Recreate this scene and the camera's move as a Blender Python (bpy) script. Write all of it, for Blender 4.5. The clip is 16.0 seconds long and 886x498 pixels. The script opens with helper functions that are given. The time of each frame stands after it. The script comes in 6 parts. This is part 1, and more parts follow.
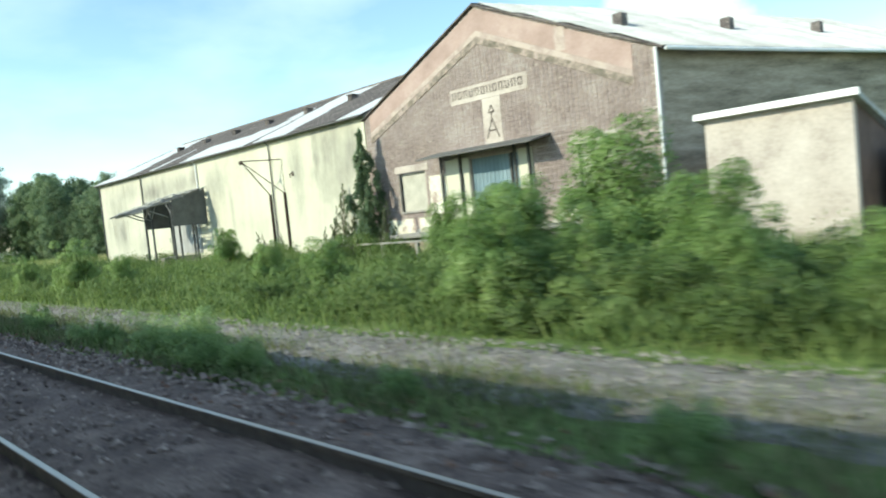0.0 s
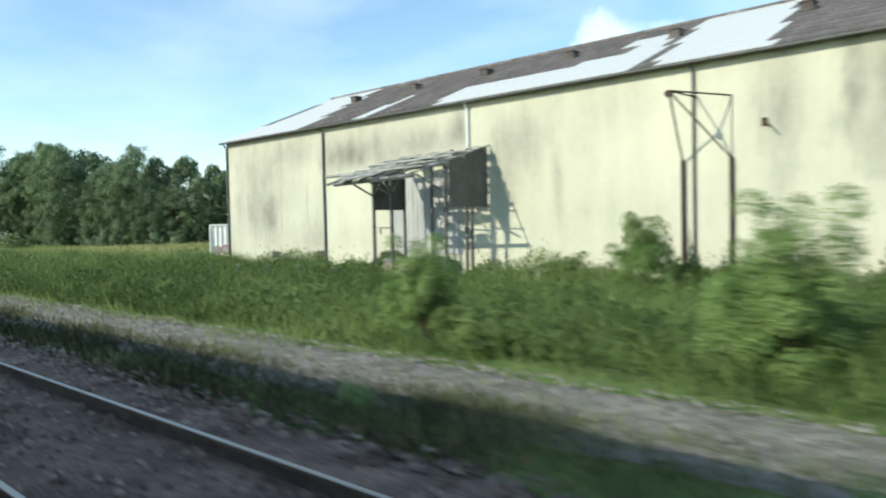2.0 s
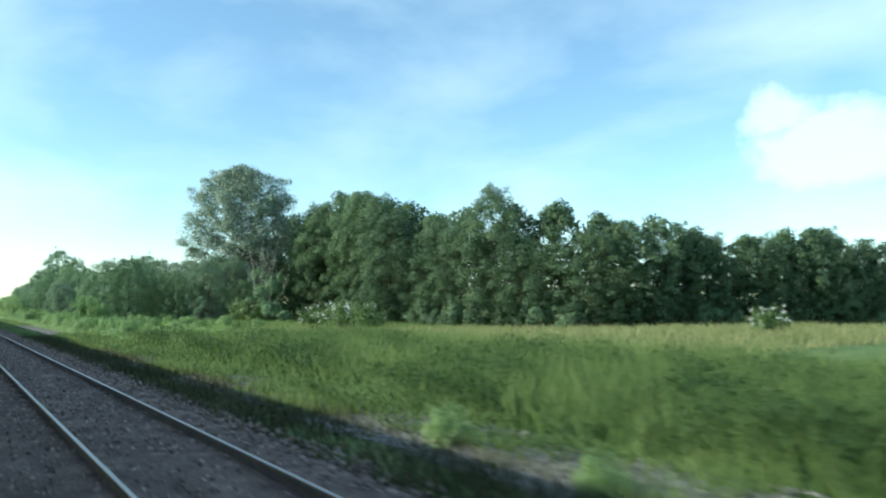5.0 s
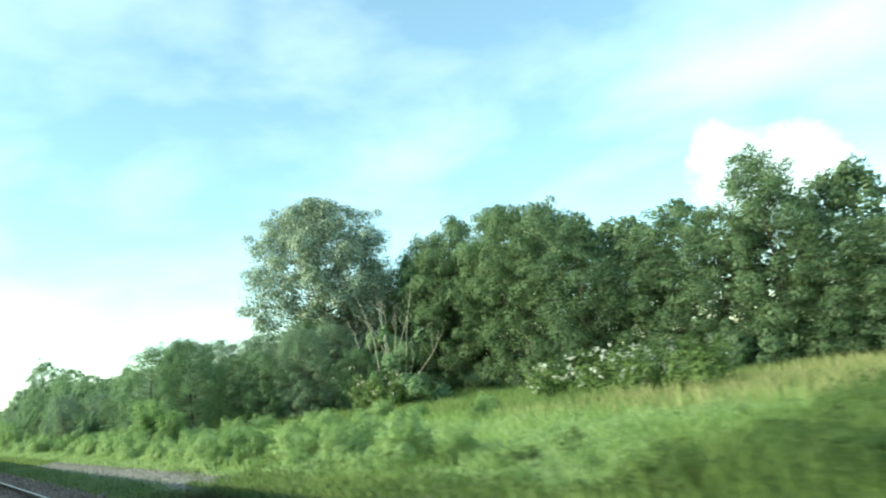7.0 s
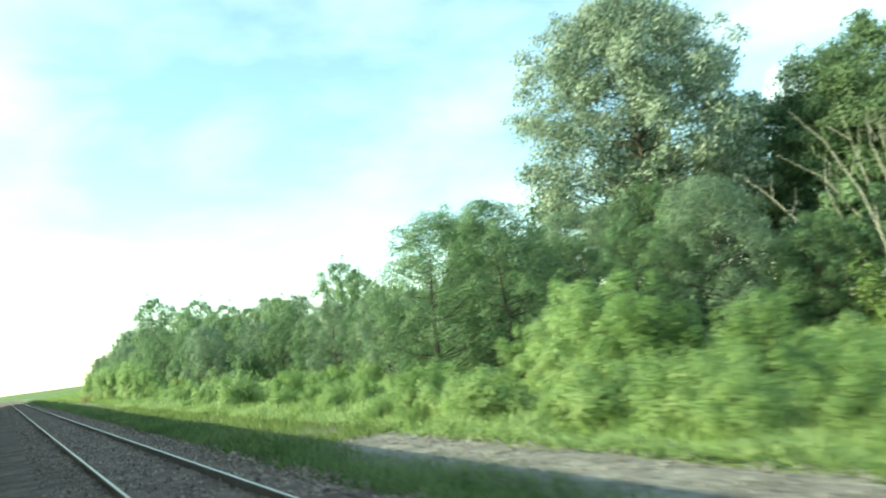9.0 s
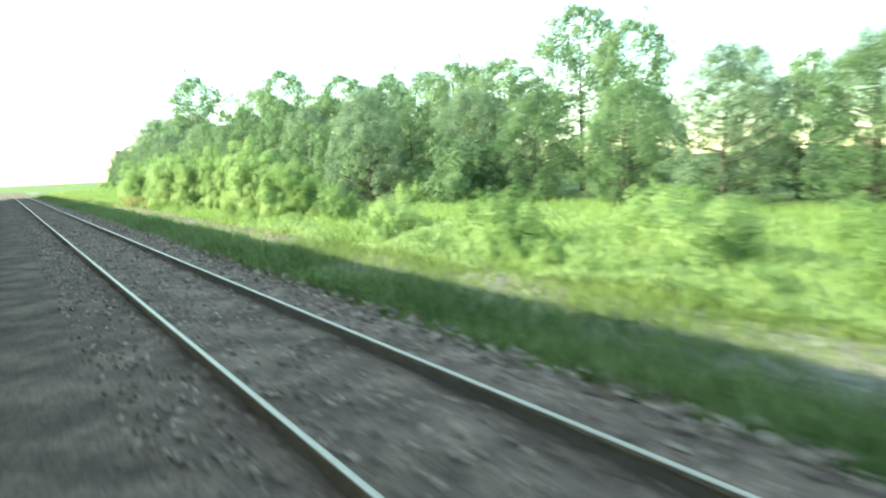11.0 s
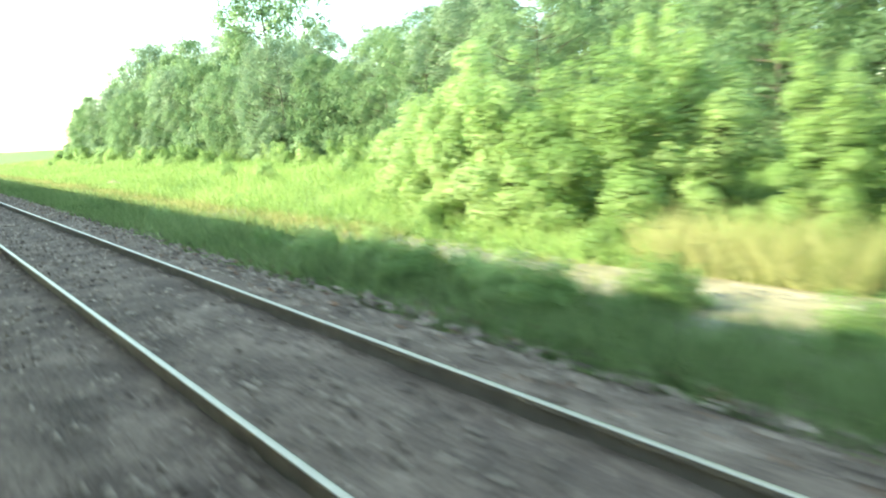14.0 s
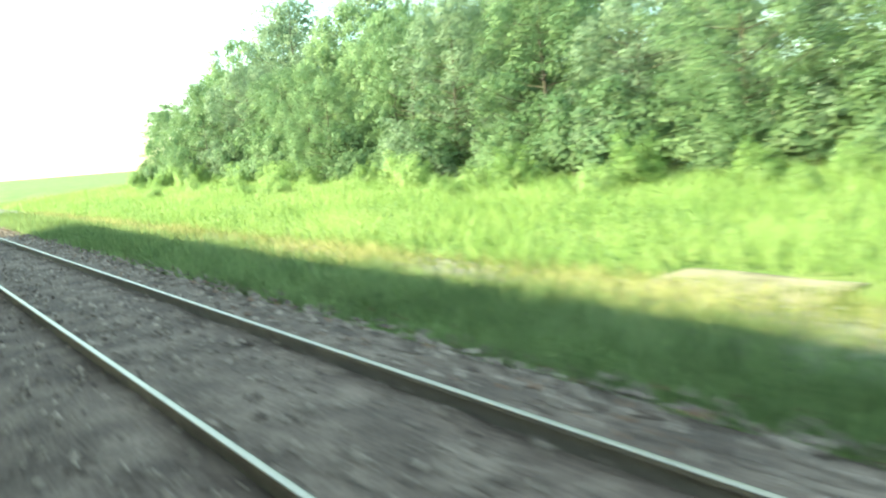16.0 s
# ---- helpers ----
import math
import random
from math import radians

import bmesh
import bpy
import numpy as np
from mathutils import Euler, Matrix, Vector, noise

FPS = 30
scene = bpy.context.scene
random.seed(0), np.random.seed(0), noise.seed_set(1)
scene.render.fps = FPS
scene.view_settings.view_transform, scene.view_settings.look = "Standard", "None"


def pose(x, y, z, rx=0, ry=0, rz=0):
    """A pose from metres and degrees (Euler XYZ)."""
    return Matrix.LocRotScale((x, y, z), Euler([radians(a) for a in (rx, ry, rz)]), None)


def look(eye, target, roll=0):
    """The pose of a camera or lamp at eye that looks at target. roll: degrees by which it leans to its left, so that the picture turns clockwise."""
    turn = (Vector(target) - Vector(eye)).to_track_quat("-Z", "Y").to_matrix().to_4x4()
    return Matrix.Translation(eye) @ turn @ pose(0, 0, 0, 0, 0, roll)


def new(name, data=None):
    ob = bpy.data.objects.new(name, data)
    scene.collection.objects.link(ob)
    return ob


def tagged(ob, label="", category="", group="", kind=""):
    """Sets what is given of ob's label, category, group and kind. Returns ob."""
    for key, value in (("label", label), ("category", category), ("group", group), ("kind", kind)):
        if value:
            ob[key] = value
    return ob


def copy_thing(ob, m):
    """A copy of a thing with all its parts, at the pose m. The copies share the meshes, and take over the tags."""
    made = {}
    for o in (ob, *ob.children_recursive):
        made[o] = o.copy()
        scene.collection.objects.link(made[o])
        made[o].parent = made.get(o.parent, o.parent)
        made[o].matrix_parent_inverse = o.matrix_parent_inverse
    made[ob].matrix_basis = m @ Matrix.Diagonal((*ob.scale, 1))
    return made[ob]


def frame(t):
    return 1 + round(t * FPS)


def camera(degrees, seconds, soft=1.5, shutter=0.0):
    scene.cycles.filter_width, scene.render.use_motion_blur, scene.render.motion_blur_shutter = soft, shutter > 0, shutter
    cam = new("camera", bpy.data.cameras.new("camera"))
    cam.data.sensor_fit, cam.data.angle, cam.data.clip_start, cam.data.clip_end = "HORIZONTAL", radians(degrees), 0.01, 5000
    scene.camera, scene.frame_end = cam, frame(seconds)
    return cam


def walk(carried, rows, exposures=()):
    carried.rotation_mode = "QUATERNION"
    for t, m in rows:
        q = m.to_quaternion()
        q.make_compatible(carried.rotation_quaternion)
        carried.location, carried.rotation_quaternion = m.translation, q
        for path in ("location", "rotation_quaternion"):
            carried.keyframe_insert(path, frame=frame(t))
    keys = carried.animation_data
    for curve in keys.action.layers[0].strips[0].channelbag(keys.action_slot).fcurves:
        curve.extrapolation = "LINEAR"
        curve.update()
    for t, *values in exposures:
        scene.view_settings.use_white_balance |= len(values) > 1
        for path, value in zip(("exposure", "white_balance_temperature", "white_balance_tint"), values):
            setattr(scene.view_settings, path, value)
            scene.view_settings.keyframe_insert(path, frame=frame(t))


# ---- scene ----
cam = camera(64.15, 16.0, soft=2.0, shutter=0.30)
# seconds, x, y, z in metres, then tilt, lean and heading in degrees
PATH = [
    (0.00, -0.817, 0.0, 1.895, 86.848, 5.820, 45.179),
    (0.50, -7.800, 0.0, 1.895, 87.019, 5.212, 43.800),
    (1.00, -15.051, 0.0, 1.895, 87.324, 4.498, 43.532),
    (1.50, -22.376, 0.0, 1.895, 87.494, 2.477, 42.470),
    (2.00, -30.065, 0.0, 1.895, 88.107, 1.284, 42.004),
    (2.50, -37.691, 0.0, 1.895, 90.979, 1.219, 41.128),
    (3.00, -45.379, 0.0, 1.895, 92.169, 0.556, 41.029),
    (3.50, -53.186, 0.0, 1.895, 91.708, 3.168, 40.788),
    (4.00, -61.233, 0.0, 1.895, 92.864, -2.875, 44.458),
    (4.50, -69.283, 0.0, 1.895, 94.255, 1.276, 51.870),
    (5.00, -77.450, 0.0, 1.895, 94.651, -0.110, 54.600),
    (7.50, -120.794, 0.0, 1.895, 101.078, 8.977, 53.611),
    (8.00, -129.861, 0.0, 1.895, 100.065, 9.955, 55.543),
    (8.50, -138.926, 0.0, 1.895, 99.041, 11.941, 57.184),
    (9.00, -148.092, 0.0, 1.895, 97.096, 7.573, 58.190),
    (9.50, -157.276, 0.0, 1.895, 95.608, 8.384, 57.262),
    (10.00, -166.481, 0.0, 1.895, 88.817, 7.131, 57.582),
    (10.20, -170.167, 0.0, 1.895, 85.581, 5.138, 58.558),
    (12.50, -213.185, 0.0, 1.895, 81.447, 0.937, 56.741),
    (13.00, -222.759, 0.0, 1.895, 79.884, 0.668, 53.646),
    (13.20, -226.596, 0.0, 1.895, 80.371, 1.254, 53.708),
    (13.50, -232.356, 0.0, 1.895, 81.094, 1.901, 53.375),
    (14.00, -241.982, 0.0, 1.895, 80.353, 2.969, 51.661),
    (14.50, -251.650, 0.0, 1.895, 81.045, 4.295, 50.922),
    (15.00, -261.356, 0.0, 1.895, 81.361, 4.410, 51.098),
    (15.50, -270.864, 0.0, 1.895, 81.686, 1.429, 51.552),
    (16.00, -280.375, 0.0, 1.895, 81.673, 4.503, 50.495),
]
EXPOSURES = [(0.0, 0.70, 6650, -3), (1.2, 0.60, 6650, -1), (2.6, 0.28, 6450, 1), (4.1, 0.0, 5900, -1), (5.0, 0.46, 6150, -9),
             (7.5, 1.03, 7400, -18), (10.2, 1.55, 7900, -20), (12.5, 2.30, 8200, -13), (14.2, 2.26, 8300, -16), (16.0, 2.25, 8500, -19)]
walk(cam, [(t, pose(*p)) for t, *p in PATH], EXPOSURES)

# ---- light ----
SUN_WAY = Vector((0.375, 1.0, -0.58)).normalized()
world = bpy.data.worlds.new("world")
scene.world = world
world.use_nodes = True
wt = world.node_tree
wt.nodes.clear()


def wnode(kind, **values):
    n = wt.nodes.new(kind)
    for key, value in values.items():
        n.inputs[key].default_value = value
    return n


sky = wt.nodes.new("ShaderNodeTexSky")
sky.sky_type = "NISHITA"
sky.sun_disc = False
sky.sun_elevation = math.asin(-SUN_WAY.z)
sky.sun_rotation = radians(200.5)
sky.air_density, sky.dust_density, sky.ozone_density = 1.0, 0.2, 2.0
coord = wt.nodes.new("ShaderNodeTexCoord")
stretch = wnode("ShaderNodeMapping", Scale=(1.3, 1.3, 3.2), Location=(3.1, 0.4, 0.2))
puffs = wnode("ShaderNodeTexNoise", Scale=1.9, Detail=6.0, Roughness=0.5, Distortion=0.2)
ramp = wt.nodes.new("ShaderNodeValToRGB")
ramp.color_ramp.elements[0].position, ramp.color_ramp.elements[1].position = 0.44, 0.84
ramp.color_ramp.elements[0].color = (0.09, 0.09, 0.09, 1)
ramp.color_ramp.elements[1].color = (0.64, 0.64, 0.64, 1)
mix = wt.nodes.new("ShaderNodeMix")
mix.data_type = "RGBA"
mix.inputs["B"].default_value = (6.1, 6.8, 7.5, 1)
back = wnode("ShaderNodeBackground", Strength=0.15)
out = wt.nodes.new("ShaderNodeOutputWorld")
wt.links.new(coord.outputs["Generated"], stretch.inputs["Vector"])
wt.links.new(stretch.outputs["Vector"], puffs.inputs["Vector"])
wt.links.new(puffs.outputs["Fac"], ramp.inputs["Fac"])
# one heaped cloud low over the field: two heads over a flat veil
heap = wnode("ShaderNodeTexNoise", Scale=13.0, Detail=6.0, Roughness=0.55)
wt.links.new(coord.outputs["Generated"], heap.inputs["Vector"])
nearest = None
for centre, flat, size in (((-0.468, 0.850, 0.236), 1.3, 0.050), ((-0.385, 0.892, 0.226), 1.4, 0.048), ((-0.425, 0.88, 0.195), 2.2, 0.105)):
    aim = wnode("ShaderNodeMapping", Scale=(1.0, 1.0, flat))
    away = wt.nodes.new("ShaderNodeVectorMath")
    away.operation = "DISTANCE"
    away.inputs[1].default_value = (centre[0], centre[1], centre[2] * flat)
    wt.links.new(coord.outputs["Generated"], aim.inputs["Vector"])
    wt.links.new(aim.outputs["Vector"], away.inputs[0])
    shrink = wt.nodes.new("ShaderNodeMath")
    shrink.operation = "SUBTRACT"
    shrink.inputs[1].default_value = size
    wt.links.new(away.outputs["Value"], shrink.inputs[0])
    if nearest is None:
        nearest = shrink.outputs[0]
    else:
        least = wt.nodes.new("ShaderNodeMath")
        least.operation = "MINIMUM"
        wt.links.new(nearest, least.inputs[0])
        wt.links.new(shrink.outputs[0], least.inputs[1])
        nearest = least.outputs[0]
bulge = wt.nodes.new("ShaderNodeMath")
bulge.operation = "MULTIPLY_ADD"
bulge.inputs[1].default_value = -0.14
wt.links.new(heap.outputs["Fac"], bulge.inputs[0])
wt.links.new(nearest, bulge.inputs[2])
edge = wt.nodes.new("ShaderNodeMapRange")
edge.interpolation_type = "SMOOTHSTEP"
edge.inputs["From Min"].default_value, edge.inputs["From Max"].default_value = -0.05, -0.105
edge.inputs["To Max"].default_value = 0.72
most = wt.nodes.new("ShaderNodeMath")
most.operation = "MAXIMUM"
wt.links.new(bulge.outputs[0], edge.inputs["Value"])
wt.links.new(ramp.outputs["Color"], most.inputs[0])
wt.links.new(edge.outputs["Result"], most.inputs[1])
wt.links.new(most.outputs[0], mix.inputs["Factor"])
deeper = wnode("ShaderNodeHueSaturation", Saturation=1.12, Value=1.15)
wt.links.new(sky.outputs["Color"], deeper.inputs["Color"])
wt.links.new(deeper.outputs["Color"], mix.inputs["A"])
wt.links.new(mix.outputs["Result"], back.inputs["Color"])
wt.links.new(back.outputs["Background"], out.inputs["Surface"])

sun_data = bpy.data.lights.new("sun", "SUN")
sun_data.energy, sun_data.angle, sun_data.color = 3.45, radians(0.6), (1.0, 0.93, 0.80)
sun = new("sun", sun_data)
sun.matrix_world = look((-40, -100, 60), Vector((-40, -100, 60)) + SUN_WAY)


# ---- materials ----
def material(name, colors, scale=4.0, rough=0.8, bump=0.0, bump_scale=None, metal=0.0, island=0.0, per_object=0.0,
             translucent=0.0, stretch=(1, 1, 1), spread=(0.3, 0.7), fine=0.0, coords="Object"):
    """Two-scale noise over a colour ramp, with fine relief; island and per_object vary the value piece by piece."""
    m = bpy.data.materials.new(name)
    m.use_nodes = True
    t = m.node_tree
    bsdf = t.nodes["Principled BSDF"]
    bsdf.inputs["Roughness"].default_value = rough
    bsdf.inputs["Metallic"].default_value = metal
    c = t.nodes.new("ShaderNodeTexCoord")
    mp = t.nodes.new("ShaderNodeMapping")
    mp.inputs["Scale"].default_value = stretch
    n = t.nodes.new("ShaderNodeTexNoise")
    n.inputs["Scale"].default_value, n.inputs["Detail"].default_value, n.inputs["Roughness"].default_value = scale, 8.0, 0.6
    r = t.nodes.new("ShaderNodeValToRGB")
    r.color_ramp.elements[0].position, r.color_ramp.elements[1].position = spread
    r.color_ramp.elements[0].color = (*colors[0], 1)
    r.color_ramp.elements[1].color = (*colors[-1], 1)
    for i, col in enumerate(colors[1:-1]):
        e = r.color_ramp.elements.new(spread[0] + (spread[1] - spread[0]) * (i + 1) / (len(colors) - 1))
        e.color = (*col, 1)
    t.links.new(c.outputs[coords], mp.inputs["Vector"])
    t.links.new(mp.outputs["Vector"], n.inputs["Vector"])
    fac = n.outputs["Fac"]
    for amount, kind, socket in ((island, "ShaderNodeNewGeometry", "Random Per Island"), (per_object, "ShaderNodeObjectInfo", "Random")):
        if amount:
            src = t.nodes.new(kind).outputs[socket]
            mad = t.nodes.new("ShaderNodeMath")
            mad.operation = "MULTIPLY_ADD"
            mad.inputs[1].default_value, mad.inputs[2].default_value = amount, -amount / 2
            t.links.new(src, mad.inputs[0])
            add = t.nodes.new("ShaderNodeMath")
            t.links.new(fac, add.inputs[0])
            t.links.new(mad.outputs[0], add.inputs[1])
            fac = add.outputs[0]
    if fine:
        n2 = t.nodes.new("ShaderNodeTexNoise")
        n2.inputs["Scale"].default_value, n2.inputs["Detail"].default_value = scale * 14, 4.0
        t.links.new(mp.outputs["Vector"], n2.inputs["Vector"])
        mad = t.nodes.new("ShaderNodeMath")
        mad.operation = "MULTIPLY_ADD"
        mad.inputs[1].default_value, mad.inputs[2].default_value = fine, -fine / 2
        t.links.new(n2.outputs["Fac"], mad.inputs[0])
        add = t.nodes.new("ShaderNodeMath")
        t.links.new(fac, add.inputs[0])
        t.links.new(mad.outputs[0], add.inputs[1])
        fac = add.outputs[0]
    t.links.new(fac, r.inputs["Fac"])
    t.links.new(r.outputs["Color"], bsdf.inputs["Base Color"])
    if bump:
        b = t.nodes.new("ShaderNodeBump")
        b.inputs["Strength"].default_value, b.inputs["Distance"].default_value = bump, 0.03
        nb = t.nodes.new("ShaderNodeTexNoise")
        nb.inputs["Scale"].default_value, nb.inputs["Detail"].default_value = bump_scale or scale * 8, 6.0
        t.links.new(c.outputs[coords], nb.inputs["Vector"])
        t.links.new(nb.outputs["Fac"], b.inputs["Height"])
        t.links.new(b.outputs["Normal"], bsdf.inputs["Normal"])
    if translucent:
        tr = t.nodes.new("ShaderNodeBsdfTranslucent")
        t.links.new(r.outputs["Color"], tr.inputs["Color"])
        mx = t.nodes.new("ShaderNodeMixShader")
        mx.inputs["Fac"].default_value = translucent
        t.links.new(bsdf.outputs["BSDF"], mx.inputs[1])
        t.links.new(tr.outputs["BSDF"], mx.inputs[2])
        t.links.new(mx.outputs["Shader"], t.nodes["Material Output"].inputs["Surface"])
    return m


GROUND = material("meadow_soil", [(0.060, 0.091, 0.022), (0.108, 0.169, 0.039), (0.192, 0.221, 0.077)], 0.35, 0.95, 0.8, 9, fine=0.5)
SAND = material("dry_sandy_gravel", [(0.16, 0.135, 0.09), (0.27, 0.225, 0.155), (0.40, 0.335, 0.25)], 1.6, 0.95, 1.0, 18, fine=0.6)
BALLAST = material("dirty_ballast", [(0.067, 0.046, 0.039), (0.140, 0.099, 0.083), (0.245, 0.183, 0.152)], 1.6, 0.95, 1.0, 22, fine=0.6)
GRAVEL = material("grey_gravel", [(0.114, 0.101, 0.088), (0.202, 0.185, 0.167), (0.317, 0.290, 0.255)], 1.3, 0.95, 1.0, 18, fine=0.7)
STONE = material("ballast_stone", [(0.080, 0.057, 0.048), (0.180, 0.135, 0.113), (0.35, 0.278, 0.235)], 6, 0.9, island=0.4)
PALE_STONE = material("pale_stone", [(0.117, 0.104, 0.090), (0.216, 0.198, 0.176), (0.342, 0.320, 0.288)], 6, 0.9, island=0.45)
RAIL_HEAD = material("worn_rail_steel", [(0.36, 0.325, 0.285), (0.47, 0.43, 0.375)], 12, 0.42, metal=1.0)
RUST = material("rusty_steel", [(0.035, 0.022, 0.016), (0.075, 0.045, 0.032)], 9, 0.85, 0.3, 60)
RAIL_SIDE = material("brown_rail_side", [(0.085, 0.070, 0.060), (0.165, 0.138, 0.118)], 9, 0.75, 0.3, 60)
GRASS = material("grass_blade", [(0.065, 0.116, 0.026), (0.129, 0.215, 0.052), (0.232, 0.301, 0.095)], 0.3, 0.7, island=0.5, translucent=0.4)
LUSH = material("lush_verge_blade", [(0.155, 0.23, 0.085), (0.255, 0.355, 0.135), (0.36, 0.45, 0.20)], 0.3, 0.75, island=0.45, translucent=0.55)
# Shaded-down copy of bush_leaf: the stretch's darkness is put into the colour.
DARKENED_LEAF = material("darkened_weed_leaf", [(0.040, 0.082, 0.022), (0.080, 0.142, 0.036), (0.140, 0.205, 0.062)], 0.5, 0.65, island=0.45, translucent=0.4)
# Dull verge grass darkened: the train's shade is put into the colour.
SHADED_GRASS = material("shaded_verge_grass", [(0.045, 0.055, 0.022), (0.082, 0.092, 0.038), (0.14, 0.135, 0.066)], 0.5, 0.85, island=0.5, translucent=0.3)
DULL_GRASS = material("dull_verge_grass", [(0.115, 0.140, 0.055), (0.195, 0.225, 0.09), (0.30, 0.30, 0.15)], 0.5, 0.8, island=0.5, translucent=0.35)
MEADOW = material("meadow_blade", [(0.132, 0.228, 0.062), (0.228, 0.355, 0.10), (0.355, 0.46, 0.18)], 0.25, 0.7, island=0.4, translucent=0.45)
PALE_DOOR = material("pale_door_sheet", [(0.34, 0.34, 0.33), (0.52, 0.52, 0.50)], 1.2, 0.7, 0.2, 20, stretch=(1, 1, 0.2), fine=0.3)
DRY_GRASS = material("seeding_grass", [(0.13, 0.17, 0.055), (0.25, 0.275, 0.10), (0.41, 0.385, 0.19)], 0.3, 0.8, island=0.5, translucent=0.35)
LEAF = material("bush_leaf", [(0.082, 0.136, 0.036), (0.148, 0.226, 0.060), (0.235, 0.315, 0.110)], 0.7, 0.6, island=0.4, translucent=0.42)
BRAMBLE_LEAF = material("bramble_leaf", [(0.080, 0.134, 0.035), (0.150, 0.232, 0.062), (0.245, 0.335, 0.115)], 0.7, 0.6, island=0.4, per_object=0.35, translucent=0.44)
ALDER_LEAF = material("alder_leaf", [(0.121, 0.206, 0.055), (0.216, 0.337, 0.096), (0.332, 0.442, 0.166)], 0.7, 0.6, island=0.35, per_object=0.2, translucent=0.47)
PALE_LEAF = material("willow_leaf", [(0.172, 0.275, 0.090), (0.295, 0.425, 0.152), (0.44, 0.555, 0.255)], 0.7, 0.55, island=0.33, per_object=0.35, translucent=0.48)
GREY_WOOD = material("sallow_leaf", [(0.140, 0.210, 0.135), (0.225, 0.312, 0.195), (0.335, 0.42, 0.275)], 0.5, 0.6, island=0.35, translucent=0.45)
DEEP_WOOD = material("sycamore_leaf", [(0.098, 0.172, 0.088), (0.168, 0.270, 0.128), (0.262, 0.362, 0.182)], 0.5, 0.6, island=0.35, translucent=0.45)
WOOD_LEAF = material("woodland_leaf", [(0.125, 0.205, 0.105), (0.205, 0.312, 0.152), (0.31, 0.415, 0.222)], 0.5, 0.6, island=0.3, per_object=0.12, translucent=0.47)
TREE_LEAF = material("tree_leaf", [(0.078, 0.128, 0.066), (0.138, 0.210, 0.104), (0.22, 0.298, 0.152)], 0.4, 0.6, island=0.3, per_object=0.12, translucent=0.42)
ASH_LEAF = material("ash_leaf", [(0.090, 0.145, 0.073), (0.158, 0.240, 0.112), (0.25, 0.335, 0.17)], 0.4, 0.6, island=0.3, translucent=0.45)
GREY_LEAF = material("poplar_leaf", [(0.155, 0.22, 0.14), (0.28, 0.36, 0.235), (0.50, 0.56, 0.44)], 0.5, 0.45, island=0.7, translucent=0.38)
OLIVE_LEAF = material("olive_sapling_leaf", [(0.085, 0.11, 0.055), (0.15, 0.18, 0.09), (0.23, 0.26, 0.14)], 0.6, 0.65, island=0.4, translucent=0.4)
BARK = material("bark", [(0.05, 0.04, 0.03), (0.13, 0.11, 0.085)], 6, 0.9, 0.6, 40)
DEAD_WOOD = material("bleached_dead_wood", [(0.30, 0.26, 0.20), (0.55, 0.50, 0.42)], 6, 0.8, 0.3, 40)


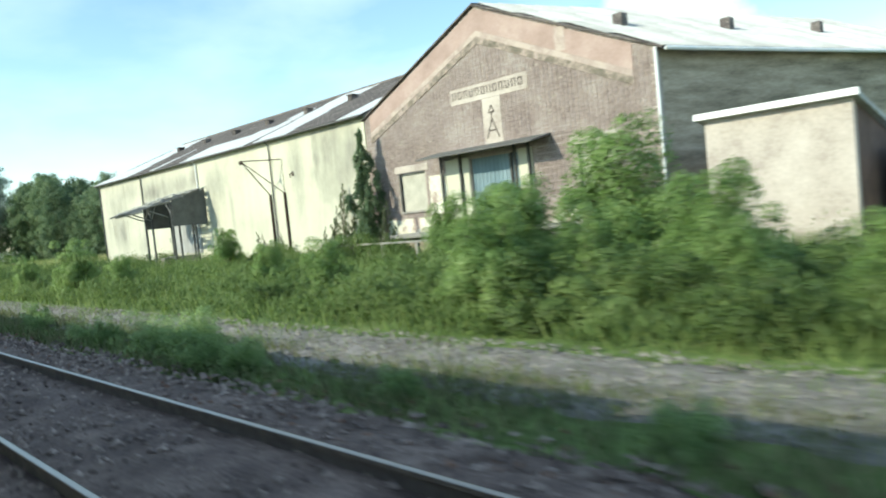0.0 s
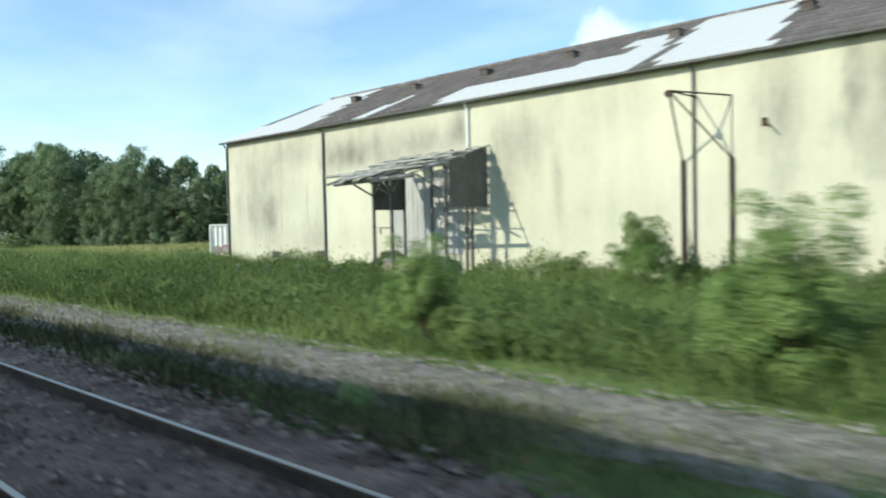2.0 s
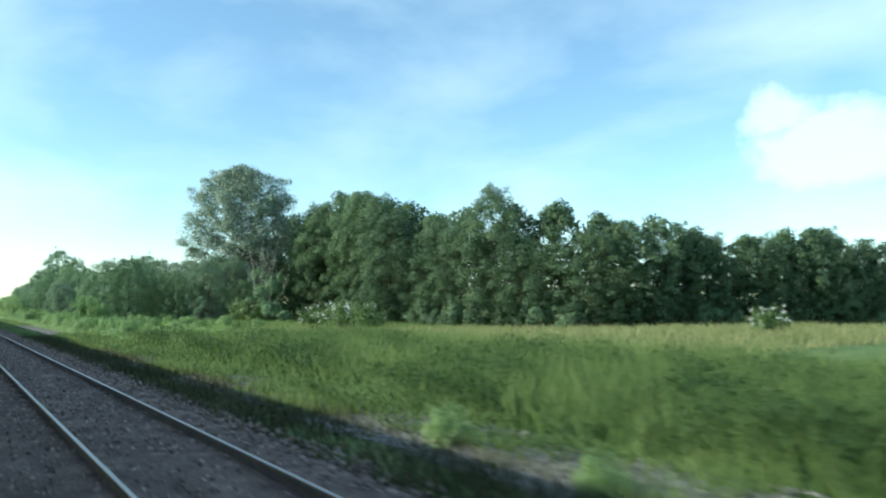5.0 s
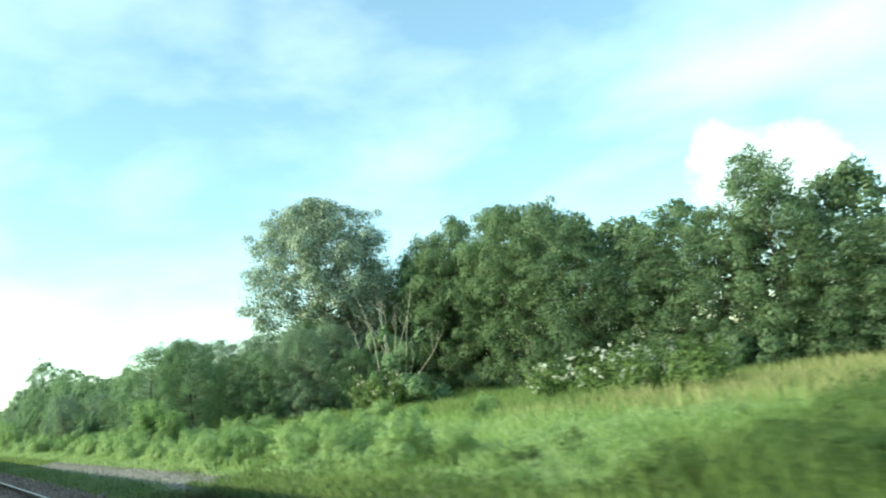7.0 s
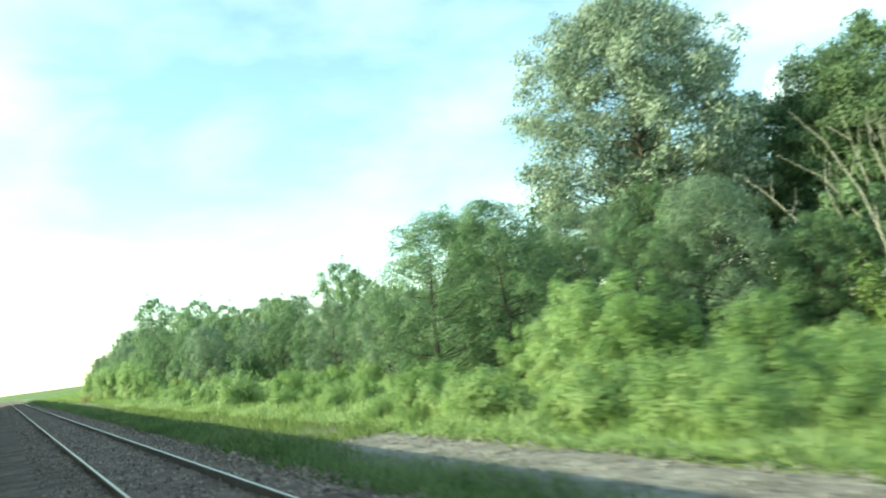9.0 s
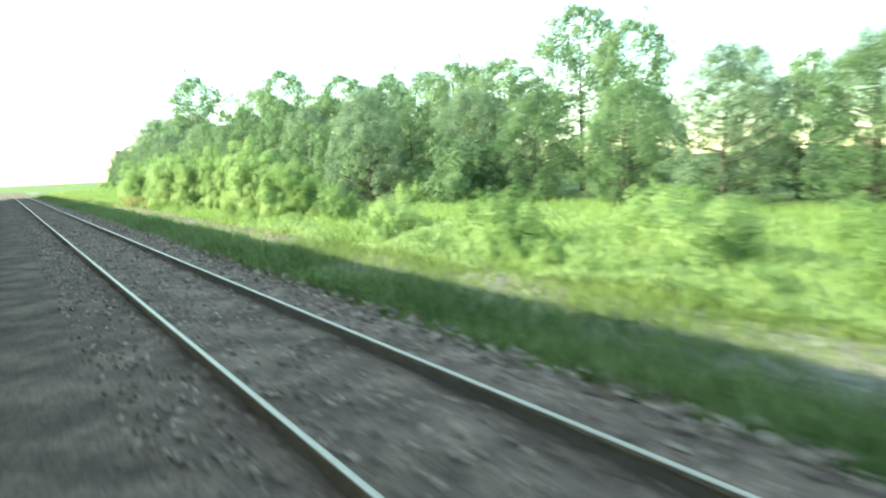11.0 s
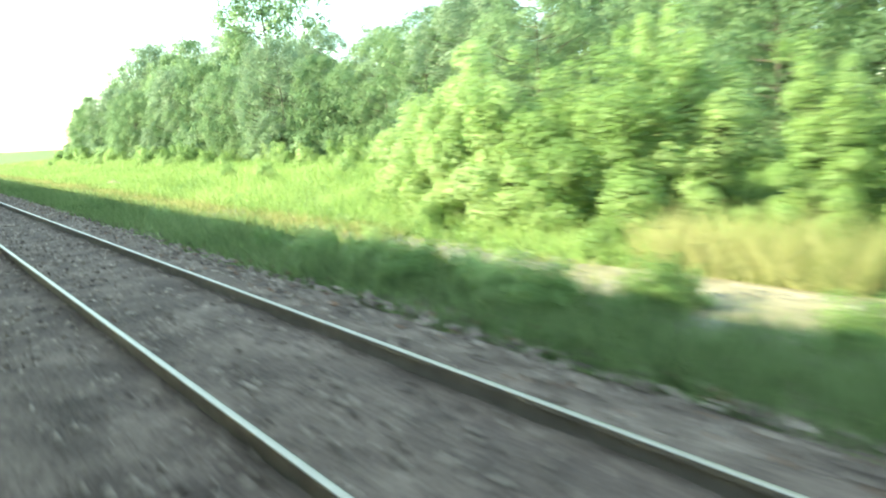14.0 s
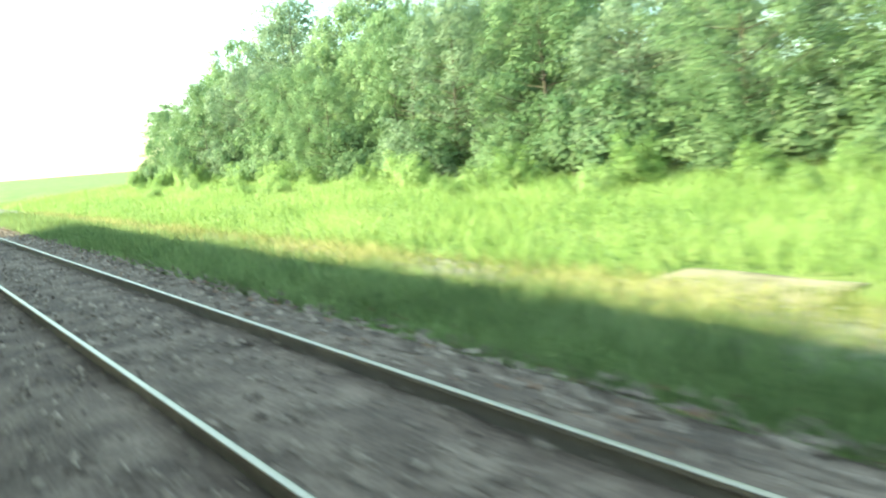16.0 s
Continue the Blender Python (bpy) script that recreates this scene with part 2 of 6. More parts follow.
def weathered_render(name, colors, stains=(), broad=0.30, drip=0.16):
    """Old lime render: broad soft blotches, rain drips that run down, fine grain, and stains (x, z, half width, half height, depth) of their own."""
    m = bpy.data.materials.new(name)
    m.use_nodes = True
    t = m.node_tree
    bsdf = t.nodes["Principled BSDF"]
    bsdf.inputs["Roughness"].default_value = 0.92
    c = t.nodes.new("ShaderNodeTexCoord")

    def noise_of(scale, stretch, detail=5.0):
        mp = t.nodes.new("ShaderNodeMapping")
        mp.inputs["Scale"].default_value = stretch
        n = t.nodes.new("ShaderNodeTexNoise")
        n.inputs["Scale"].default_value, n.inputs["Detail"].default_value, n.inputs["Roughness"].default_value = scale, detail, 0.6
        t.links.new(c.outputs["Object"], mp.inputs["Vector"])
        t.links.new(mp.outputs["Vector"], n.inputs["Vector"])
        return n

    def mad(a, k, b):
        n = t.nodes.new("ShaderNodeMath")
        n.operation = "MULTIPLY_ADD"
        n.inputs[1].default_value = k
        t.links.new(a, n.inputs[0])
        if isinstance(b, float):
            n.inputs[2].default_value = b
        else:
            t.links.new(b, n.inputs[2])
        return n.outputs[0]

    blot, runs, grain = noise_of(0.30, (1, 1, 0.8), 7.0), noise_of(1.2, (1, 1, 0.12), 7.0), noise_of(4.0, (1, 1, 0.8), 7.0)
    fac = mad(blot.outputs["Fac"], broad * 2, 0.66 - broad - drip - 0.08)
    fac = mad(runs.outputs["Fac"], drip * 2, fac)
    fac = mad(grain.outputs["Fac"], 0.16, fac)
    rough_edge = noise_of(1.1, (1, 1, 0.45))
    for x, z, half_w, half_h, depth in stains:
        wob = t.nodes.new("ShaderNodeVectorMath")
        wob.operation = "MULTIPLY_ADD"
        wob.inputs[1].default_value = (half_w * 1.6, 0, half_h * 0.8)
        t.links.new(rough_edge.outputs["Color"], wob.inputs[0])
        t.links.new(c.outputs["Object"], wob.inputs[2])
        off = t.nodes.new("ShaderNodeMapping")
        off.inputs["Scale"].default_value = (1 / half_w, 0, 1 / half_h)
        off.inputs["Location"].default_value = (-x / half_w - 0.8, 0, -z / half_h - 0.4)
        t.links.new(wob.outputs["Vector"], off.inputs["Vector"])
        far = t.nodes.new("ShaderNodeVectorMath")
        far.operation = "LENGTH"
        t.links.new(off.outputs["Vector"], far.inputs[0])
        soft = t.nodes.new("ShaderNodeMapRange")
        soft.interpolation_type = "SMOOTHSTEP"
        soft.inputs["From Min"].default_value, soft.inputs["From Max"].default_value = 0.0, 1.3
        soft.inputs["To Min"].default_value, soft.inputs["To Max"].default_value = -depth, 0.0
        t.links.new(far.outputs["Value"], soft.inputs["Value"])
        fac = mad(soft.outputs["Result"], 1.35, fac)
    r = t.nodes.new("ShaderNodeValToRGB")
    r.color_ramp.elements[0].position, r.color_ramp.elements[1].position = 0.12, 0.78
    r.color_ramp.elements[0].color, r.color_ramp.elements[1].color = (*colors[0], 1), (*colors[-1], 1)
    for k, col in enumerate(colors[1:-1]):
        r.color_ramp.elements.new(0.12 + 0.66 * (k + 1) / (len(colors) - 1)).color = (*col, 1)
    t.links.new(fac, r.inputs["Fac"])
    t.links.new(r.outputs["Color"], bsdf.inputs["Base Color"])
    b = t.nodes.new("ShaderNodeBump")
    b.inputs["Strength"].default_value, b.inputs["Distance"].default_value = 0.3, 0.02
    t.links.new(grain.outputs["Fac"], b.inputs["Height"])
    t.links.new(b.outputs["Normal"], bsdf.inputs["Normal"])
    return m


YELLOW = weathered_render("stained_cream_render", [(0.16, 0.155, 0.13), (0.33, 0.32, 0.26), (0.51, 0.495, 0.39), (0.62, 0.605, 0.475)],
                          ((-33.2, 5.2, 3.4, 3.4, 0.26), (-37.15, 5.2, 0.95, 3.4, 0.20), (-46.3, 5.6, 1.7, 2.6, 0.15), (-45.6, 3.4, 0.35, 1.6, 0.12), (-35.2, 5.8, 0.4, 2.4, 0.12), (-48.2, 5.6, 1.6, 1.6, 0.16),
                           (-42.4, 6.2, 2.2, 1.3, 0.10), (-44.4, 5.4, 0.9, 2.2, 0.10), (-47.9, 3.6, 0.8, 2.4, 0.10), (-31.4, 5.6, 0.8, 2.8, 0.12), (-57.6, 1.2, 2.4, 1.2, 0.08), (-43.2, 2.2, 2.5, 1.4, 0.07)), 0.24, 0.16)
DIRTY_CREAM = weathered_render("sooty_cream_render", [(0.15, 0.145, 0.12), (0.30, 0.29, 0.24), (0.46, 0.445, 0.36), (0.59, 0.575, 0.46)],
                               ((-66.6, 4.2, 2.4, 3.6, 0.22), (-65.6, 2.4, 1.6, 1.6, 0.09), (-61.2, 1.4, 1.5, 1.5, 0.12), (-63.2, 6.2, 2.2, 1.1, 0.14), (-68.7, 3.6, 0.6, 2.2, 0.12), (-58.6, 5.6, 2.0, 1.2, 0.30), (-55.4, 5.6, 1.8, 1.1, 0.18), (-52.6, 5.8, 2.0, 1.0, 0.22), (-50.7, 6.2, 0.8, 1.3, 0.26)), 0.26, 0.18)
BRICK = material("weathered_red_brick", [(0.255, 0.200, 0.182), (0.325, 0.262, 0.238), (0.38, 0.315, 0.288), (0.45, 0.39, 0.355)], 0.6, 0.9, island=0.2)
BRICK_ONE = material("weathered_brick_piece", [(0.255, 0.200, 0.182), (0.325, 0.262, 0.238), (0.38, 0.315, 0.288), (0.45, 0.39, 0.355)], 0.6, 0.9, per_object=0.2)
MORTAR = material("lime_mortar", [(0.31, 0.265, 0.225), (0.45, 0.395, 0.34)], 2, 0.95, 0.4, 30)
GREY_BRICK = material("dark_grey_brickwork", [(0.16, 0.135, 0.095), (0.34, 0.285, 0.21), (0.54, 0.46, 0.36)], 0.5, 0.9, 0.4, 12, stretch=(0.6, 0.6, 3.5), fine=0.35)
SALMON = material("salmon_limewash", [(0.30, 0.215, 0.185), (0.385, 0.28, 0.245), (0.46, 0.355, 0.315)], 0.7, 0.92, 0.3, 12, spread=(0.3, 0.72), fine=0.3)
MOSS_EDGE = material("mossy_soot_ledge", [(0.13, 0.115, 0.09), (0.24, 0.20, 0.165), (0.40, 0.32, 0.28)], 2.2, 0.95, 0.4, 20, spread=(0.38, 0.62), fine=0.6)
PLASTER = material("old_pale_plaster", [(0.32, 0.27, 0.235), (0.46, 0.405, 0.355), (0.55, 0.495, 0.44)], 0.7, 0.9, 0.3, 10, fine=0.35)
WHITE_SHEET = material("white_roof_sheet", [(0.55, 0.56, 0.55), (0.74, 0.75, 0.74)], 0.8, 0.55, fine=0.2)
DARK_SHEET = material("mossy_roof_sheet", [(0.06, 0.051, 0.047), (0.115, 0.098, 0.09), (0.18, 0.156, 0.142), (0.46, 0.425, 0.385)], 1.3, 0.9, 0.5, 12, per_object=0.12, spread=(0.3, 0.82), fine=0.95)
LIGHT_ROOF = material("pale_asbestos_roof", [(0.42, 0.41, 0.38), (0.70, 0.69, 0.65)], 0.8, 0.8, per_object=0.3, fine=0.4)
PIPE = material("dark_painted_pipe", [(0.05, 0.05, 0.05), (0.12, 0.12, 0.115)], 5, 0.6)
GUTTER = material("weathered_grey_gutter", [(0.20, 0.20, 0.19), (0.36, 0.36, 0.34)], 3, 0.6)
STEEL = material("weathered_grey_steel", [(0.13, 0.13, 0.125), (0.26, 0.26, 0.25)], 4, 0.6, 0.2, 40)
BLUE_DOOR = material("faded_blue_door_paint", [(0.13, 0.20, 0.23), (0.24, 0.33, 0.37)], 1.2, 0.7, 0.2, 20, stretch=(1, 1, 0.2), fine=0.3)
BOARD = material("pale_window_board", [(0.36, 0.34, 0.28), (0.52, 0.50, 0.42)], 1.6, 0.85, fine=0.3)
DARK_BOARD = material("dark_window_frame", [(0.05, 0.05, 0.048), (0.10, 0.095, 0.09)], 5, 0.8)
CONCRETE = material("grey_concrete", [(0.20, 0.19, 0.17), (0.38, 0.36, 0.33)], 1.5, 0.9, 0.3, 25, fine=0.3)
WHITE_PAINT = material("white_painted_steel", [(0.76, 0.77, 0.77), (0.88, 0.88, 0.87)], 1.2, 0.5, fine=0.15)
PINK = material("faded_pink_paint", [(0.36, 0.15, 0.17), (0.47, 0.24, 0.25)], 3, 0.6)
SIGN_FACE = material("dirty_sign_face", [(0.40, 0.36, 0.36), (0.55, 0.50, 0.49)], 5, 0.6)
OCHRE = material("ochre_boards", [(0.17, 0.125, 0.065), (0.27, 0.205, 0.11)], 1.5, 0.9, 0.3, 12, stretch=(1, 1, 0.2), fine=0.3)
CANOPY_SHEET = material("broken_canopy_sheet", [(0.20, 0.20, 0.18), (0.38, 0.38, 0.34), (0.52, 0.52, 0.47)], 1.2, 0.85, 0.3, 20, fine=0.4)
DARK_STEEL = material("dark_weathered_sheet", [(0.07, 0.07, 0.066), (0.14, 0.14, 0.13)], 1.4, 0.75, 0.2, 30, fine=0.3)
YELLOW_PAINT = material("yellow_machine_paint", [(0.42, 0.29, 0.05), (0.56, 0.40, 0.08)], 3, 0.5)
GLASS = material("dark_train_glass", [(0.02, 0.022, 0.025), (0.03, 0.032, 0.036)], 2, 0.08)
TRAIN_PAINT = material("dark_train_paint", [(0.03, 0.032, 0.04), (0.06, 0.062, 0.07)], 2, 0.35)
TRIM = material("pale_train_trim", [(0.42, 0.40, 0.36), (0.52, 0.50, 0.46)], 3, 0.5)
RED_WALL = material("dark_red_brickwork", [(0.08, 0.05, 0.04), (0.16, 0.10, 0.08)], 1.2, 0.9, 0.4, 14, fine=0.4)
SIGN_MARK = material("faded_lettering", [(0.085, 0.068, 0.06), (0.16, 0.13, 0.115)], 4, 0.9, fine=0.5)
BAND = material("worn_pink_render", [(0.34, 0.265, 0.235), (0.47, 0.39, 0.34)], 1.6, 0.9, 0.3, 16, spread=(0.4, 0.6), fine=0.6)
BLOSSOM = material("cream_blossom", [(0.62, 0.60, 0.48), (0.78, 0.76, 0.66)], 5, 0.7)
STREAK = material("rust_streak_stain", [(0.22, 0.20, 0.16), (0.34, 0.32, 0.26)], 6, 0.9)
PATCHY = material("peeling_cream_render", [(0.33, 0.25, 0.22), (0.42, 0.34, 0.29), (0.60, 0.57, 0.46), (0.68, 0.66, 0.54)], 1.3, 0.9, 0.35, 14, spread=(0.40, 0.56), fine=0.35)
LITTER = material("rusty_litter", [(0.10, 0.05, 0.03), (0.24, 0.13, 0.08)], 5, 0.95, island=0.5)


# ---- helpers for meshes ----
rng = np.random.default_rng(7)


def box(bm, x0, x1, y0, y1, z0, z1, bevel=0.0):
    made = bmesh.ops.create_cube(bm, size=1.0)["verts"]
    for v in made:
        v.co = Vector(((x0 + x1) / 2 + v.co.x * (x1 - x0), (y0 + y1) / 2 + v.co.y * (y1 - y0), (z0 + z1) / 2 + v.co.z * (z1 - z0)))
    if bevel:
        edges = list({e for v in made for e in v.link_edges})
        bmesh.ops.bevel(bm, geom=edges, offset=bevel, segments=1, affect="EDGES")


def prism(bm, outline, way):
    """A closed outline of 3D points, extruded by the vector way."""
    a = [bm.verts.new(p) for p in outline]
    b = [bm.verts.new(Vector(p) + Vector(way)) for p in outline]
    n = len(outline)
    bm.faces.new(a)
    bm.faces.new(b[::-1])
    for i in range(n):
        bm.faces.new((a[i], b[i], b[(i + 1) % n], a[(i + 1) % n]))
    bmesh.ops.recalc_face_normals(bm, faces=bm.faces)


def tube(bm, points, radii, sides=6):
    """A tapered tube along a line of points."""
    rings = []
    pts = [Vector(p) for p in points]
    for i, p in enumerate(pts):
        way = (pts[min(i + 1, len(pts) - 1)] - pts[max(i - 1, 0)]).normalized()
        side = way.cross(Vector((0, 0, 1)) if abs(way.z) < 0.9 else Vector((1, 0, 0))).normalized()
        up = way.cross(side)
        r = radii[i] if not isinstance(radii, (int, float)) else radii
        rings.append([bm.verts.new(p + (side * math.cos(a) + up * math.sin(a)) * r) for a in [2 * math.pi * k / sides for k in range(sides)]])
    for a, b in zip(rings, rings[1:]):
        for k in range(sides):
            bm.faces.new((a[k], a[(k + 1) % sides], b[(k + 1) % sides], b[k]))
    bm.faces.new(rings[0][::-1])
    bm.faces.new(rings[-1])


def mesh_of(name, bm, mat, smooth=False):
    me = bpy.data.meshes.new(name)
    bm.to_mesh(me)
    bm.free()
    me.materials.append(mat)
    if smooth:
        me.polygons.foreach_set("use_smooth", [True] * len(me.polygons))
    return me


def part(name, bm, mat, parent, label="", smooth=False):
    ob = new(name, bm if isinstance(bm, bpy.types.Mesh) else mesh_of(name, bm, mat, smooth))
    ob.parent = parent
    return tagged(ob, label)


def thing(name, label, category, at=(0, 0, 0), group="", kind=""):
    ob = new(name)
    ob.empty_display_size = 0.2
    ob.location = at
    return tagged(ob, label, category, group, kind)


def shape(fill, *args):
    bm = bmesh.new()
    fill(bm, *args)
    return bm


def boxes(*rows):
    bm = bmesh.new()
    for r in rows:
        box(bm, *r)
    return bm


def sheet_mesh(name, verts, faces, mat):
    """A mesh straight from arrays; faces is an n x 3 or n x 4 array."""
    me = bpy.data.meshes.new(name)
    n, k = faces.shape
    me.vertices.add(len(verts))
    me.vertices.foreach_set("co", np.ascontiguousarray(verts, np.float32).ravel())
    me.loops.add(n * k)
    me.loops.foreach_set("vertex_index", np.ascontiguousarray(faces, np.int32).ravel())
    me.polygons.add(n)
    me.polygons.foreach_set("loop_start", np.arange(0, n * k, k, dtype=np.int32))
    me.polygons.foreach_set("loop_total", np.full(n, k, np.int32))
    me.update(calc_edges=True)
    me.materials.append(mat)
    return me


# ---- ground and railway ----
def land(x, y):
    """Height of the ground: level by the line, gently rolling further off."""
    x, y = np.asarray(x, float), np.asarray(y, float)
    away = np.clip((y - 9) / 30, 0, 1)
    roll = 0.25 * np.sin(x * 0.09 + 1.0) * np.cos(y * 0.07) * away
    bank = np.where((x < -215) & (x > -420), 0.55 * np.clip((y - 8.8) / 9, 0, 1) * np.clip((-215 - x) / 20, 0, 1), 0)
    return -0.30 + roll + bank


xs = np.concatenate([[-4500, -2500, -1200, -700], np.arange(-420, 141, 4.0), [260, 600, 1500, 3000]])
ys = np.concatenate([[-3500, -1500, -500, -150, -60, -25, -12, -8], np.arange(-4, 60, 1.5), np.arange(60, 160, 6.0), [220, 400, 900, 2000, 4500]])
gx, gy = np.meshgrid(xs, ys, indexing="ij")
gz = land(gx, gy)
nx, ny = gx.shape
idx = np.arange(nx * ny).reshape(nx, ny)
quads = np.stack([idx[:-1, :-1], idx[1:, :-1], idx[1:, 1:], idx[:-1, 1:]], -1).reshape(-1, 4)
ground = new("ground", sheet_mesh("ground", np.stack([gx, gy, gz], -1).reshape(-1, 3), quads, GROUND))
tagged(ground, "flat overgrown railway land with rough green grass", "ground", kind="structure")


def ballast_bed(name, y0, y1, top, label, mat, x0=-420.0, x1=120.0, slope=0.7):
    """A long bed of stones with uneven shoulders, standing on the ground."""
    x = np.arange(x0, x1 + 0.1, 0.6)
    ycols = np.array([y0 - slope, y0 - 0.15, y0 + 0.15] + list(np.linspace(y0 + 0.4, y1 - 0.4, 7)) + [y1 - 0.15, y1 + 0.15, y1 + slope])
    hcols = np.array([-0.34, top - 0.05, top - 0.01] + [top] * 7 + [top - 0.01, top - 0.05, -0.34])
    g = np.random.default_rng(int(abs(y0) * 10) + 3)
    vx, vy = np.meshgrid(x, ycols, indexing="ij")
    vz = np.broadcast_to(hcols, vx.shape) + g.normal(0, min(0.015, (y1 - y0) * 0.006), vx.shape)
    vy = vy + g.normal(0, min(0.05, (y1 - y0 - 0.8) / 6 * 0.22), vx.shape)
    i = np.arange(vx.size).reshape(vx.shape)
    q = np.stack([i[:-1, :-1], i[1:, :-1], i[1:, 1:], i[:-1, 1:]], -1).reshape(-1, 4)
    ob = new(name, sheet_mesh(name, np.stack([vx, vy, vz], -1).reshape(-1, 3), q, mat))
    return tagged(ob, label, "track bed", kind="structure")


ballast_bed("track_bed", -4.0, 4.15, -0.16, "dark oily stone ballast under the railway tracks", BALLAST)
ballast_bed("gravel_strip", 6.0, 7.9, -0.24, "pale grey gravel strip of a lifted siding", GRAVEL, slope=0.5)
ballast_bed("gravel_patch", 7.7, 8.75, -0.255, "pale dry sandy gravel widening beside the siding", SAND, -248.0, -226.0, slope=0.35)
ballast_bed("gravel_strip_sandy", 6.5, 8.3, -0.225, "pale dry sandy gravel over the lifted siding", SAND, -249.0, -226.0, slope=0.5)

ballast_bed("gravel_patch", 8.25, 9.5, -0.20, "pale dry sandy gravel showing in the meadow edge", SAND, -286.2, -283.6, slope=0.3)
ballast_bed("verge_soil", 4.75, 6.0, -0.262, "bare stony soil between ballast and lifted siding", BALLAST, -262.0, -206.0, slope=0.3)


def stones(name, n, y0, y1, z, size, mat, label, x0=-330.0, x1=30.0, seed=1):
    """Loose stones, each a lump sunk in the bed."""
    g = np.random.default_rng(seed)
    c = np.stack([g.uniform(x0, x1, n), g.uniform(y0, y1, n), np.full(n, z)], -1)
    c[:, 2] += g.uniform(-0.25, 0.35, n) * size
    base = np.array([(1, 0, -0.6), (-1, 0, -0.6), (0, 1, -0.6), (0, -1, -0.6), (0, 0, 1)], float)
    v = base[None] * (size * g.uniform(0.35, 1.0, (n, 1, 3)) * np.array([1, 1, 0.7])) + g.normal(0, size * 0.18, (n, 5, 3))
    a = g.uniform(0, 6.28, n)
    rot = np.stack([np.stack([np.cos(a), -np.sin(a), a * 0], -1), np.stack([np.sin(a), np.cos(a), a * 0], -1), np.stack([a * 0, a * 0, a * 0 + 1], -1)], 1)
    v = np.einsum("nij,nkj->nki", rot, v) + c[:, None]
    f = np.array([(0, 2, 4), (2, 1, 4), (1, 3, 4), (3, 0, 4)])
    faces = (f[None] + (np.arange(n) * 5)[:, None, None]).reshape(-1, 3)
    ob = new(name, sheet_mesh(name, v.reshape(-1, 3), faces, mat))
    return tagged(ob, label, "stones", kind="stuff")


stones("ballast_stones", 60000, 0.6, 4.5, -0.15, 0.055, STONE, "loose dark ballast stones round the rails", seed=1)
stones("gravel_stones", 50000, 5.7, 8.3, -0.23, 0.05, PALE_STONE, "loose pale grey stones of the lifted siding", seed=2)

stones("edge_stones", 7000, 4.05, 4.75, -0.17, 0.075, STONE, "larger grey-brown stones along the ballast shoulder", seed=4)
stones("rusty_litter", 3000, 3.7, 5.0, -0.15, 0.045, LITTER, "rust-brown litter on the ballast shoulder", seed=5)

HEAD = [(-0.029, -0.012), (-0.026, -0.005), (-0.019, -0.0015), (-0.008, 0.0), (0.008, 0.0), (0.019, -0.0015), (0.026, -0.005), (0.029, -0.012)]
RAIL = [(-0.036, 0.0), (0.036, 0.0), (0.036, -0.035), (0.01, -0.05), (0.01, -0.17), (0.07, -0.20), (0.07, -0.215), (-0.07, -0.215), (-0.07, -0.20), (-0.01, -0.17), (-0.01, -0.05), (-0.036, -0.035)]


def railway_track(y, label):
    """Two rails bedded in the ballast; y is the middle line."""
    track = thing("railway_track", label, "railway track", (0, y, 0))
    for s in (-0.835, 0.835):
        rail = part("rail", shape(prism, [(120, s + a, b - 0.006) for a, b in RAIL], (-540, 0, 0)), RAIL_SIDE, track)
        part("rail_head", shape(prism, [(120, s + a, b) for a, b in HEAD], (-540, 0, 0)), RAIL_HEAD, rail, "bright worn rail head")
    return track


railway_track(3.35 - 0.835, "running rails of the neighbouring railway track")
railway_track(-1.75, "railway track under the standing train")


# ---- the train whose window is looked through: shadow-casting stand-in added along the near track ----
def carriage():
    c = thing("train_carriage", "dark stand-in railway carriage with a long row of windows", "train", group="carriages of the train")
    side = [(-0.30, 0.95), (-0.22, 1.6), (-0.26, 3.2), (-0.45, 3.8), (-0.9, 4.18), (-1.75, 4.3), (-2.6, 4.18), (-3.05, 3.8), (-3.24, 3.2), (-3.28, 1.6), (-3.2, 0.95)]
    part("body", shape(prism, [(-0.25, y, z) for y, z in side], (-23.0, 0, 0)), TRAIN_PAINT, c)
    pane = mesh_of("window", boxes((-0.75, 0.75, -0.02, 0.03, -0.45, 0.5, 0.01)), GLASS)
    rim = mesh_of("window_trim", boxes((-0.04, 0.04, -0.02, 0.02, -0.5, 0.55)), TRIM)
    for k in range(11):
        w = part("window", pane, GLASS, c)
        w.matrix_basis = pose(-1.7 - k * 2.0, -0.245, 2.2, 2)
        for dx in (-0.81, 0.81):
            part("window_trim", rim, TRIM, w, "pale trim beside the dark pane").location.x = dx
    for x in (-4.0, -19.5):
        bogie = part("bogie", boxes((x - 1.6, x + 1.6, -2.9, -0.6, 0.35, 0.7, 0.03)), RUST, c, "dark steel bogie")
        for dx in (-1.1, 1.1):
            for y in (-2.585, -0.915):
                bm = bmesh.new()
                bmesh.ops.create_cone(bm, cap_ends=True, segments=20, radius1=0.42, radius2=0.42, depth=0.13, matrix=Matrix.Translation((x + dx, y, 0.425)) @ Matrix.Rotation(radians(90), 4, "X"))
                part("wheel", bm, RUST, bogie)
    part("gangway", boxes((-0.245, 0.245, -2.9, -0.5, 1.0, 3.7, 0.03)), TRAIN_PAINT, c, "dark rubber gangway bellows")
    part("underframe", boxes((-22.5, -1.0, -2.9, -0.5, 0.7, 0.98, 0.02)), RUST, c)
    return c


